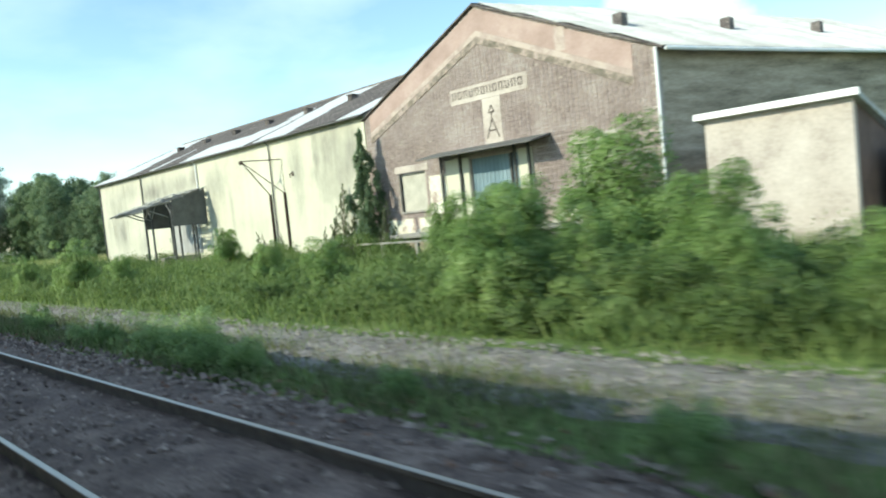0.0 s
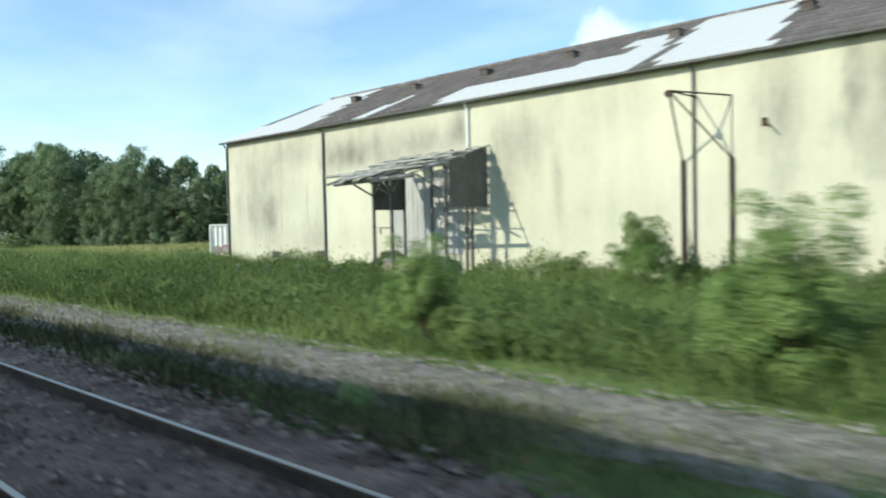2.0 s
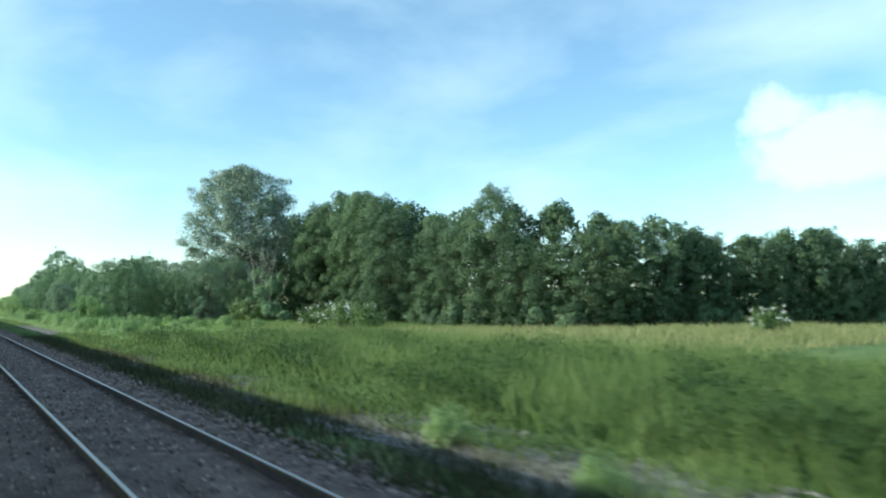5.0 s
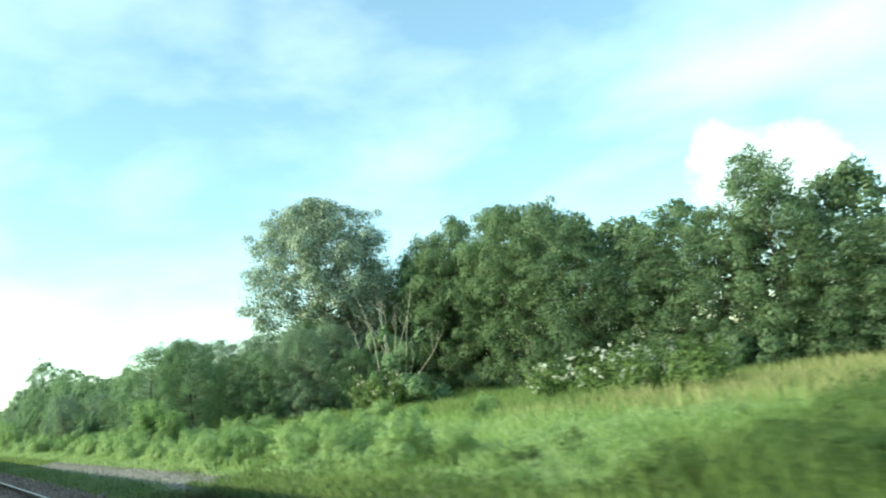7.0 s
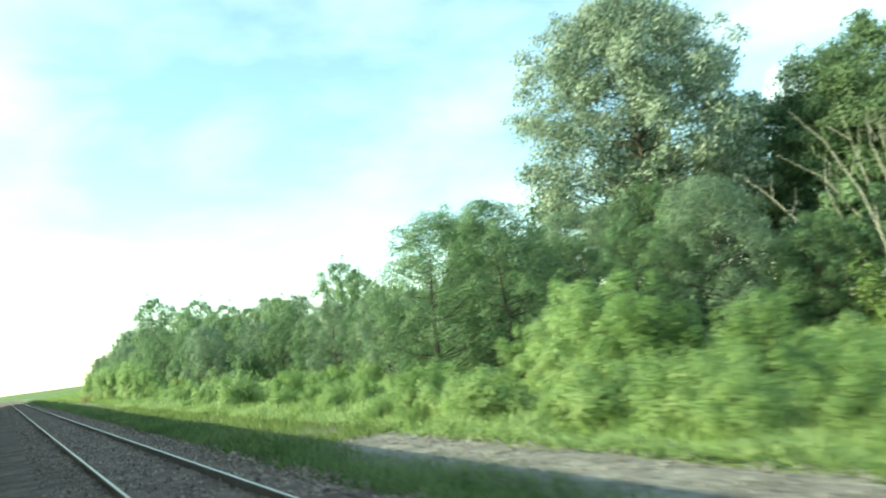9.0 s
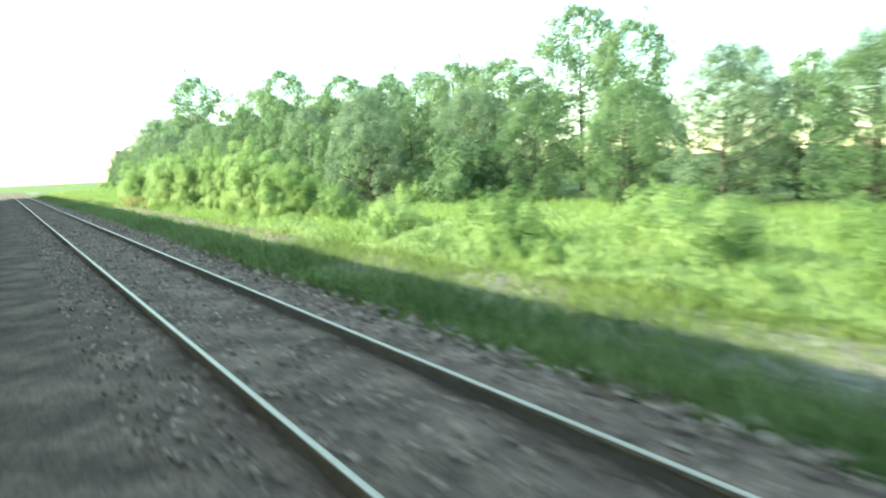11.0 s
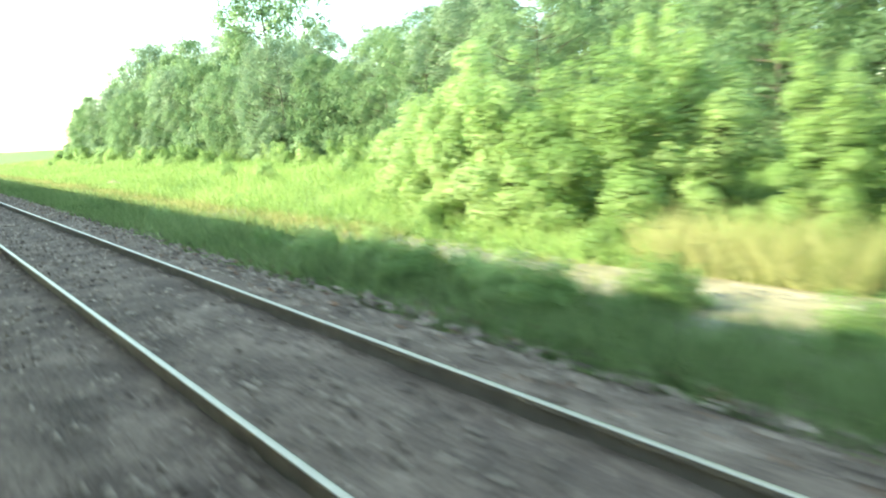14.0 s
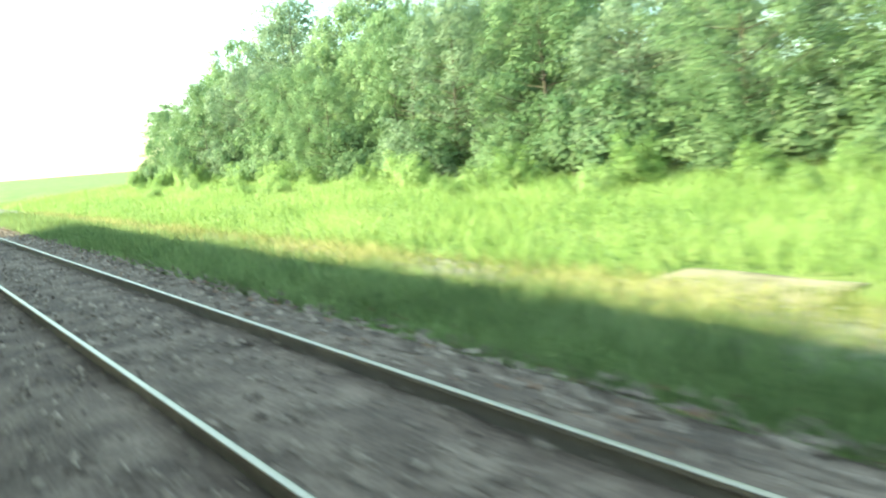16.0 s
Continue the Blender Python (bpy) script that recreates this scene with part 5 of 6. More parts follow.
def weeds(name, n, area, tall, leaf, mat, label, seed, keep=None, rise=0.6):
    """Low leafy growth: leaves heaped in soft mounds of uneven height over x0..x1, y0..y1."""
    g = np.random.default_rng(seed)
    x0, x1, y0, y1 = area
    x, y = g.uniform(x0, x1, n), y0 + (y1 - y0) * g.uniform(0, 1, n) ** 1.5
    h = 0.5 + 0.28 * np.sin(x * 0.8 + 1.7 * np.sin(y * 0.55)) + 0.22 * np.sin(y * 1.3 + 2.1 * np.sin(x * 0.37)) + 0.16 * np.sin(x * 2.3 + y * 1.9)
    ok = h > 0.12
    if keep is not None:
        ok &= keep(x, y)
    x, y, h = x[ok], y[ok], h[ok] * tall
    z = land(x, y) + h * np.sqrt(g.uniform(0.05, 1, len(x)))
    spike = g.uniform(0, 1, len(x)) > 0.93
    z[spike] += g.uniform(0.0, 0.45, spike.sum()) * tall
    up = np.stack([g.normal(0, 0.5, len(x)), g.normal(-0.3, 0.5, len(x)), np.ones(len(x))], -1)
    v, f, nn = leaf_blades(np.stack([x, y, z], -1), up, leaf, g, long=3.2, soft=0.4, rise=rise)
    return tagged(new(name, soft_sheet(name, v, f, nn, mat)), label, "weeds", kind="stuff")


def yard(x, y):
    """The bare ground round the containers."""
    return (x > -95) & (x < -70) & (y > 25) & (y < 40)


def inside_building(x, y):
    return (x > -70) & (x < 3) & (y > 22.5)


def bare_patch(x, y):
    """Open gravel beside the young willows."""
    meadow_edge = (x > -286.4) & (x < -283.4) & (y > 8.1) & (y < 9.7)
    return meadow_edge | (x > -247.5) & (x < -227) & (y > 6.7) & (y < 8.85 + 0.2 * np.sin(x * 1.3) + 0.15 * np.sin(x * 3.1))


# verge between the rails and the gravel, then the rough growth behind it
def clumps(x, y):
    """Tufts with bare stones between them where the open gravel lies, closed grass elsewhere."""
    return (x < -241) | (x > -224) | (np.sin(x * 0.8 + 1.3 * np.sin(x * 0.31)) + 0.8 * np.sin(x * 2.1) > -1.6 + 0.6 * np.abs(y - 5.4))


grass("verge_grass", 66000, (-330, -130, 4.6, 6.2), 0.40, 0.032, LUSH, "ragged green grass along the ballast edge", 11, keep=clumps, face=0.0)
grass("verge_grass", 24000, (-36, 25, 4.6, 6.6), 0.36, 0.032, DULL_GRASS, "thin dull grass along the ballast edge", 22, face=0.0)
grass("verge_grass", 46000, (-132, -34, 4.4, 6.55), 0.36, 0.032, SHADED_GRASS, "dull grass along the ballast edge, darkened for the train's shade", 29, face=-0.2)
grass("verge_grass", 46000, (-330, -200, 5.0, 6.6), 0.60, 0.036, LUSH, "tall clumped grass along the ballast edge", 12, keep=lambda x, y: clumps(x, y) & (np.sin(x * 0.8 + 1.3 * np.sin(x * 0.31)) + 0.8 * np.sin(x * 2.1) > -0.9), face=0.0)
grass("verge_grass", 45000, (-330, -251, 5.8, 7.1), 0.36, 0.034, LUSH, "short green grass closing over the lifted siding", 31, face=0.0)
grass("gravel_grass", 30000, (-136, -82, 5.9, 8.4), 0.46, 0.04, GRASS, "grass creeping over the gravel edge", 24, keep=lambda x, y: np.sin(x * 0.4 + 2 * np.sin(x * 0.13)) + 0.35 * (y - 7.0) > -0.25)
grass("rough_grass", 42000, (-176, -134, 23, 50), 0.75, 0.06, GRASS, "rough grass before the shelter belt", 25)
grass("gravel_grass", 62000, (-330, -254, 6.6, 8.7), 0.32, 0.036, DRY_GRASS, "pale sunlit grass closing over the gravel", 23)
grass("gravel_grass", 22000, (-330, -200, 6.2, 8.4), 0.25, 0.035, DRY_GRASS, "thin yellowish grass growing over the gravel", 21, keep=lambda x, y: ~bare_patch(x, y) & (np.sin(x * 0.5 + y) + np.sin(x * 0.17) > -0.2))
grass("verge_grass", 45000, (-206, -164, 4.6, 8.6), 0.34, 0.04, GRASS, "ragged green grass creeping over the gravel", 18)
grass("gravel_grass", 16000, (-60, 25, 5.9, 8.2), 0.25, 0.03, GRASS, "thin grass growing through the gravel", 19)
grass("rough_grass", 70000, (-75, 25, 8.4, 23), 0.7, 0.035, GRASS, "tall rough grass before the warehouses", 13, keep=lambda x, y: ~inside_building(x, y))
grass("rough_grass", 76000, (-120, -66, 8.2, 24), 1.1, 0.035, GRASS, "tall rough grass beside the line", 14)
grass("rough_grass", 56000, (-212, -119, 8.2, 24), 0.6, 0.05, MEADOW, "tall rough grass between the bushes", 17)
grass("field_grass", 65000, (-136, -71, 20, 80), 0.85, 0.07, DRY_GRASS, "pale seeding grass of the open field", 15, keep=lambda x, y: ~yard(x, y))
grass("meadow_grass", 190000, (-350, -205, 8.2, 19.5), 0.6, 0.035, MEADOW, "bright sunlit grass below the wood", 16, keep=lambda x, y: ~bare_patch(x, y))

grass("verge_grass", 42000, (-330, -243, 4.5, 5.9), 0.44, 0.032, LUSH, "ragged green grass spilling on to the ballast", 35, face=0.0)
grass("seed_grass", 3200, (-248.4, -245.2, 8.5, 9.4), 0.95, 0.022, DRY_GRASS, "pale upright clump of dry seeding grass", 33)
grass("seed_grass", 2600, (-243.0, -241.4, 8.9, 9.6), 0.8, 0.022, DRY_GRASS, "pale upright clump of dry seeding grass", 34)

weeds("weeds", 130000, (-46, 25, 8.5, 21), 1.05, 0.05, LEAF, "nettles and brambles before the warehouses", 201, keep=lambda x, y: ~inside_building(x, y))
weeds("weeds", 42000, (-70, -31, 21.6, 23.9), 1.1, 0.05, LEAF, "tall spiky weeds along the foot of the wall", 206)
weeds("weeds", 40000, (-32, -12, 20.2, 22.6), 1.6, 0.05, LEAF, "nettles hiding the loading platform", 207)
weeds("weeds", 220000, (-120, -45, 8.4, 20.6), 1.15, 0.05, DARKENED_LEAF, "tall weeds beside the line in a darkened leaf colour", 202)
weeds("weeds", 160000, (-214, -118, 8.0, 19), 0.55, 0.055, PALE_LEAF, "bright leafy weeds beside the line", 203)
weeds("weeds", 60000, (-330, -205, 8.3, 18.5), 0.7, 0.045, PALE_LEAF, "bright leafy weeds in the sunlit meadow", 204, keep=lambda x, y: ~bare_patch(x, y))
weeds("weeds", 30000, (-134, -84.0, 6.6, 8.8), 0.6, 0.05, LEAF, "green weeds grown over the lifted siding", 208)
weeds("weeds", 36000, (-310, 20, 4.7, 5.9), 0.42, 0.042, LEAF, "small leafy weeds on the ballast edge", 205, keep=lambda x, y: (x > -34) | (x < -262) | (x > -206) & (x < -130))

small = [bush_thing("bush", bush_meshes(s, 2.4, 1.6, 8200, 0.058, BRAMBLE_LEAF, 9), "leafy green bramble bush in rough grass", "bush", "bushes") for s in (21, 22, 23)]
bright = [bush_thing("young_willow_bush", bush_meshes(s, 2.5, 1.65, 8200, 0.058, PALE_LEAF, 10, 0.3), "bright green young willow bush beside the line", "bush", "young willow bushes") for s in (26, 27)]
tall = [bush_thing("willow_bush", bush_meshes(s, 3.0, 3.7, 24000, 0.058, PALE_LEAF, 13, 0.7), "tall pale green willow bush", "bush", "willow bushes") for s in (31, 32)]
spire = [bush_thing("willow_spire", bush_meshes(s, 2.1, 4.3, 24000, 0.056, PALE_LEAF, 12, 1.6), "slender upright young willow with bright leaves", "bush", "upright willows") for s in (33, 34)]
alder = [bush_thing("alder_bush", bush_meshes(s, 3.0, 3.6, 23000, 0.058, ALDER_LEAF, 13, 0.6), "tall mid-green alder bush before the warehouses", "bush", "alder bushes") for s in (35, 36)]
g = np.random.default_rng(77)
row = []
for i in range(30):
    row.append((g.uniform(-50, -18), g.choice([g.uniform(10.2, 12), g.uniform(12, 19)]), g.uniform(0.5, 0.85), int(g.integers(0, 3))))
for x in np.arange(-15, 9, 1.1):
    row.append((x + g.normal(0, 0.3), g.uniform(9.3, 10.1), g.uniform(1.0, 1.3), int(g.integers(0, 3))))
for x in np.arange(-16, 8, 1.6):
    row.append((x + g.normal(0, 0.3), g.uniform(11.6, 14.0), g.uniform(1.15, 1.45), int(g.integers(0, 3))))
for i in range(10):
    row.append((g.uniform(-128, -60), g.uniform(10, 13), g.uniform(0.6, 0.9), int(g.integers(0, 3))))
for i in range(26):
    row.append((g.uniform(-128, -78), g.uniform(8.9, 10.4), g.uniform(0.5, 0.95), int(g.integers(0, 3))))
for x, y, s in ((-37.6, 9.4, 1.15), (-38.8, 9.9, 0.9), (-36.4, 9.8, 0.85), (-32.5, 10.9, 1.15), (-33.6, 11.2, 1.0), (-35.2, 10.2, 0.9), (-34.2, 10.4, 0.9), (-23.5, 10.2, 0.65), (-28.6, 19.8, 1.5), (-27.8, 20.2, 1.2), (-20.7, 19.6, 1.15), (-44.2, 22.6, 1.2), (-15.3, 10.1, 1.2), (-12.9, 10.2, 0.95), (-8.4, 9.8, 1.5), (-7.2, 10.0, 1.45), (-5.6, 10.1, 1.3), (-21.4, 12.3, 0.8), (-22.5, 12.0, 0.75), (-45.0, 9.4, 0.5), (-46.9, 9.8, 0.8), (-49.8, 9.9, 0.9), (-53.0, 10.2, 0.8), (-41.0, 10.3, 0.8), (-26.0, 10.4, 0.75), (-18.4, 10.2, 0.9),
                (-39.6, 22.4, 1.15), (-36.2, 22.6, 0.8), (-41.6, 22.0, 0.75), (-45.0, 22.5, 0.55), (-51.0, 21.6, 0.55), (-57.0, 22.3, 0.5), (-63.5, 22.5, 0.6), (-34.0, 22.6, 0.75), (-81.5, 10.4, 1.4), (-83.0, 10.9, 1.0)):
    row.append((x, y, s, int(g.integers(0, 3))))
scatter(small, row, 3)
near = []
for x, y, s in ((3.2, 5.6, 0.5), (0.6, 6.2, 0.55), (-3.6, 5.3, 0.5), (-7.2, 5.3, 0.5), (-10.6, 5.2, 0.62), (-11.6, 5.1, 0.85), (-13.2, 5.6, 0.95), (-14.3, 5.4, 0.85), (-16.8, 5.4, 0.66), (-18.0, 5.2, 0.55), (-22.9, 5.6, 0.6), (-23.9, 5.9, 0.78), (-28.0, 5.3, 0.45), (-31.0, 5.4, 0.5), (-36.5, 5.5, 0.4), (-60.0, 5.4, 0.4), (-83.0, 6.2, 0.6), (-86.5, 6.6, 0.7), (-244.5, 6.4, 0.65), (-246.5, 6.9, 0.6), (-249.5, 6.2, 0.5), (-258.0, 6.3, 0.45)):
    near.append((x, y, s, int(g.integers(0, 2))))
for i in range(34):
    near.append((g.uniform(-212, -126), g.uniform(8.6, 9.4), g.uniform(0.5, 0.75), int(g.integers(0, 2))))
for x in np.arange(-126, -210, -1.75):
    near.append((x + g.normal(0, 0.6), g.uniform(9.4, 12), g.uniform(0.8, 1.2) * (1.0 if x > -150 else 1.35) * g.choice([0.8, 1.0, 1.2]), int(g.integers(0, 2))))
for i in range(24):
    near.append((g.uniform(-206, -140), g.uniform(12, 15), g.uniform(0.85, 1.25), int(g.integers(0, 2))))
for x, y, s in ((-135.5, 9.2, 0.85), (-137.2, 9.0, 1.0), (-140.4, 9.3, 1.1), (-142.0, 9.0, 0.9), (-145.3, 9.2, 1.15), (-146.6, 9.4, 1.0), (-150.2, 9.2, 1.2), (-151.6, 9.5, 1.1), (-155.0, 9.4, 1.3), (-131.8, 9.4, 0.9), (-142.0, 9.9, 1.3), (-143.4, 10.2, 1.15), (-138.1, 9.9, 1.25), (-139.3, 10.4, 1.1), (-135.0, 9.8, 1.3), (-133.4, 10.0, 1.35), (-131.4, 10.1, 1.4), (-162.2, 9.8, 1.5), (-159.0, 10.2, 1.45), (-165.6, 10.0, 1.5), (-156.6, 10.6, 1.35), (-140.9, 9.6, 1.3), (-144.2, 9.8, 1.2), (-137.6, 9.6, 1.3)):
    near.append((x, y, s, int(g.integers(0, 2))))
for i in range(12):
    near.append((g.uniform(-158, -136), g.uniform(15, 25), g.uniform(0.8, 1.2), int(g.integers(0, 2))))
for i in range(30):
    near.append((g.uniform(-205, -150), g.uniform(14.5, 25), g.uniform(0.9, 1.5), int(g.integers(0, 2))))
for i in range(24):
    near.append((g.uniform(-262, -205), g.uniform(8.6, 12), g.uniform(0.5, 0.95), int(g.integers(0, 2))))
for i in range(14):
    near.append((g.uniform(-345, -262), g.uniform(14, 19), g.uniform(0.4, 0.8), int(g.integers(0, 2))))
for x in np.arange(-214, -345, -2.6):
    near.append((x + g.normal(0, 0.6), g.uniform(17.0, 19.0), g.uniform(1.0, 1.7), int(g.integers(0, 2))))
for x, y, s in ((-246.6, 6.4, 0.72), (-247.5, 5.7, 0.78), (-248.7, 5.9, 0.75), (-250.0, 5.7, 0.75), (-251.4, 5.8, 0.8), (-252.8, 5.7, 0.75), (-254.6, 5.6, 0.6), (-257.5, 5.7, 0.5), (-262.0, 5.8, 0.5), (-268.5, 5.7, 0.45), (-237.5, 5.9, 0.5), (-226.8, 6.0, 0.6), (-223.9, 5.8, 0.5), (-221.0, 6.1, 0.62)):
    near.append((x, y, s, int(g.integers(0, 2))))
tufts = np.random.default_rng(78)
for i in range(22):
    near.append((tufts.uniform(-345, -262), tufts.uniform(12.5, 19), tufts.uniform(0.4, 0.95), i % 2))
scatter(bright, near, 8)
scatter(alder, [(-9.4, 14.2, 1.2, 0), (-9.6, 9.7, 0.70, 1), (-10.5, 11.6, 0.62, 0), (-8.2, 11.2, 0.75, 1), (-6.0, 11.4, 0.66, 0), (-2.0, 12.5, 0.62, 0), (1.5, 11.5, 0.62, 1), (-10.2, 11.4, 0.66, 0), (-32.9, 9.9, 0.95, 1), (-31.2, 11.0, 0.42, 0), (-39.2, 9.6, 0.75, 1), (-21.6, 12.3, 0.42, 0), (-15.3, 10.2, 0.66, 1), (-5.2, 10.3, 0.7, 1), (-3.0, 10.2, 0.5, 0), (0.5, 10.4, 0.48, 1), (-40.2, 20.6, 0.6, 0), (-29.0, 20.2, 0.6, 1), (-20.6, 19.7, 0.62, 0)], 9)
scatter(spire, [(-249.3, 11.2, 1.02, 0), (-250.5, 12.2, 0.95, 1), (-254.2, 10.8, 0.92, 0), (-255.5, 11.7, 0.85, 1), (-246.6, 10.4, 0.76, 1), (-245.1, 11.2, 0.82, 0), (-243.0, 10.5, 0.88, 1), (-240.9, 11.3, 0.8, 0), (-238.2, 10.6, 0.9, 1), (-235.1, 11.1, 0.95, 0), (-231.8, 10.5, 0.85, 1), (-228.5, 11.0, 0.92, 0), (-225.2, 10.7, 0.8, 1), (-222.0, 11.3, 0.85, 0), (-218.6, 10.4, 0.72, 1), (-257.9, 11.5, 0.6, 0)], 16)
scatter(tall, [(-216.2, 10.6, 0.8, 0), (-218.0, 11.4, 0.95, 1), (-219.6, 10.2, 0.75, 0), (-214.4, 11.2, 0.85, 1), (-157.0, 13.0, 0.85, 0), (-159.4, 12.6, 1.0, 1), (-161.6, 13.2, 1.12, 0), (-163.4, 14.2, 1.05, 1), (-165.4, 14.6, 0.85, 0), (-167.6, 15.2, 0.7, 1)] + [(x + g.normal(0, 0.5), g.uniform(9.8, 12.2), g.uniform(0.85, 1.3), int(g.integers(0, 2))) for x in np.arange(-219, -256.5, -1.6)], 4)

row_trees = [tree_thing(crown_meshes(s, 15.0, 9.5, 26000, 0.155, leafage, 0.22, b, 60, 0.135, 0.85), label, "trees of the shelter belt") for s, b, leafage, label in ((41, -0.02, TREE_LEAF, "dark leafy tree in a dense shelter belt"), (42, 0.02, TREE_LEAF, "dark leafy tree in a dense shelter belt"), (43, -0.03, TREE_LEAF, "dark leafy tree in a dense shelter belt"), (44, 0.0, ASH_LEAF, "mid-green ash tree at the end of the shelter belt"))]
places, hidden = [(-171.5, 45.0, 1.02, 3), (-168.6, 43.5, 0.93, 3)], []
belt = [(-177, 47, 17.0), (-166, 45, 17.0), (-155, 45, 16.2), (-147, 46, 14.4), (-140, 48, 13.5), (-134, 50, 13.2), (-128, 54, 12.0), (-127, 66, 10.3), (-123.5, 74, 11.7), (-121, 83, 10.5), (-117, 94, 8.6), (-113, 104, 10.6), (-110, 108, 7.0)]
for (xa, ya, ha), (xb, yb, hb) in zip(belt, belt[1:]):
    n = max(2, int(math.hypot(xb - xa, yb - ya) / 2.9))
    for i in range(n):
        u = i / n
        h = ha + (hb - ha) * u
        places.append((xa + (xb - xa) * u + g.normal(0, 0.7), ya + (yb - ya) * u + g.normal(0, 0.8), h / 15.0 * g.uniform(0.92, 0.98) * (0.90 if xa + (xb - xa) * u < -158 else 1.0 if xa < -145 else 1.05), 3 if xa + (xb - xa) * u < -158 else int(g.integers(0, 3))))
        hidden.append((xa + (xb - xa) * u + 2 + g.normal(0, 1.0), ya + (yb - ya) * u + 5.5 + g.normal(0, 0.8), h / 15.0 * g.uniform(0.80, 0.90), 0))
scatter(row_trees, places, 5)
rear_tree = [tree_thing(crown_meshes(46, 15.0, 9.5, 5200, 0.36, TREE_LEAF, 0.22, 0.05, 40, 0.15, 0.85), "dark tree in the rear line of the shelter belt", "rear trees of the shelter belt")]
scatter(rear_tree, hidden + [(-187.4, 48.0, 0.95, 0), (-184.0, 51.0, 1.0, 0), (-192.0, 49.5, 0.9, 0), (-181.8, 40.5, 0.7, 0), (-196.0, 44.0, 0.8, 0)], 12)
poplar = tree_thing(crown_meshes(57, 22.4, 14.8, 90000, 0.17, GREY_LEAF, 0.30, 0.22, 190, 0.10, 0.95, 0.10), "tall grey-green poplar with light showing through", "tall trees")
poplar.matrix_basis = pose(-178.6, 35.4, -0.3)
under = [bush_thing("hedge_bush", bush_meshes(s, 4.6, 3.2, 6500, 0.15, TREE_LEAF, 9), "dark undergrowth bush at the foot of the shelter belt", "bush", "hedge bushes") for s in (101, 102)]
low_line = []
for (xa, ya, ha), (xb, yb, hb) in zip(belt, belt[1:]):
    n = max(2, int(math.hypot(xb - xa, yb - ya) / 3.6))
    low_line += [(xa + (xb - xa) * i / n + g.normal(0, 0.5), ya + (yb - ya) * i / n - 1.6 + g.normal(0, 0.7), g.uniform(0.75, 1.2), i % 2) for i in range(n)]
scatter(under, low_line, 13)
wood = [tree_thing(crown_meshes(s, 9.0, 7.0, 30000, 0.088, leafage, 0.14, -0.05, 64, 0.125, 0.85), label, "trees of the wood") for s, leafage, label in ((61, WOOD_LEAF, "broad green tree at the edge of the wood"), (62, GREY_WOOD, "grey-green sallow tree at the edge of the wood"), (63, DEEP_WOOD, "deep green sycamore at the edge of the wood"))]
deep = [tree_thing(crown_meshes(s, 11.0, 7.5, 15000, 0.15, leafage, 0.18, 0.02, 56, 0.13, 0.8), label, "tall trees of the wood") for s, leafage, label in ((66, GREY_WOOD, "tall grey-green tree inside the wood"), (67, WOOD_LEAF, "tall green tree inside the wood"))]
places = [(-176.0, 17.0, 0.90, 0), (-173.8, 19.6, 0.92, 2), (-180.0, 22.0, 1.05, 0), (-183.5, 25.5, 1.0, 1), (-175.0, 24.5, 0.84, 2), (-171.0, 25.0, 0.74, 0), (-168.5, 28.0, 0.80, 1), (-175.5, 31.0, 1.05, 2), (-172.0, 33.0, 1.0, 1), (-171.4, 29.0, 0.86, 0), (-166.0, 31.5, 0.72, 2), (-177.5, 28.0, 0.95, 1), (-188, 28, 0.9, 2), (-192, 23, 0.72, 0), (-187, 20, 0.6, 1), (-197, 24, 0.74, 2), (-202, 23, 0.64, 1), (-207, 23, 0.68, 0), (-212, 22, 0.7, 2)]
back = [(-184, 42, 0.9, 1), (-190, 36, 0.82, 0), (-196, 34, 0.74, 1), (-204, 31, 0.62, 0)]
for x in np.arange(-216, -345, -4.4):
    tallness = 0.72 if x > -236 else 0.95
    places.append((x, (19.5 if x > -258 else 20.5) + g.normal(0, 1.0), g.uniform(0.75, 1.0) * tallness, int(g.integers(0, 3))))
    back.append((x - 3.2, 23.0 + g.normal(0, 0.8), g.uniform(0.7, 0.85) * tallness, int(g.integers(0, 2))))
    back.append((x - 2, 25.5 + g.normal(0, 1.2), g.uniform(0.85, 1.1) * tallness, int(g.integers(0, 2))))
for x in np.arange(-186, -214, -4.5):
    back.append((x, 33 + g.normal(0, 1.0), g.uniform(0.55, 0.65), int(g.integers(0, 2))))
for x in np.arange(-214, -330, -5):
    back.append((x, 31 + g.normal(0, 1.0), g.uniform(0.8, 1.0), int(g.integers(0, 2))))
for x in np.arange(-300, -342, -7):
    back.append((x, 28 + g.normal(0, 1.0), g.uniform(1.3, 1.55), int(g.integers(0, 2))))
places += [(-186.5, 31, 1.1, 2), (-191, 30, 0.95, 0), (-199, 28, 0.7, 1), (-204.5, 27, 0.68, 2), (-210, 26.5, 0.7, 0), (-194.5, 27, 0.75, 1)]
thicket = [bush_thing("thicket_bush", bush_meshes(s, 3.6, 3.0, 9000, 0.095, leafage, 11, 0.4), label, "bush", "thicket bushes") for s, leafage, label in ((111, WOOD_LEAF, "dense green thicket bush at the foot of the wood"), (112, DEEP_WOOD, "deep green thicket bush at the foot of the wood"))]
scatter(thicket, [(x + g.normal(0, 0.5), 18.9 + g.normal(0, 0.5) + (0.8 if x < -258 else 0.0), g.uniform(0.75, 1.15), int(g.integers(0, 2))) for x in np.arange(-214, -345, -2.5)], 15)
scatter(wood, places, 6)
scatter(deep, back, 7)

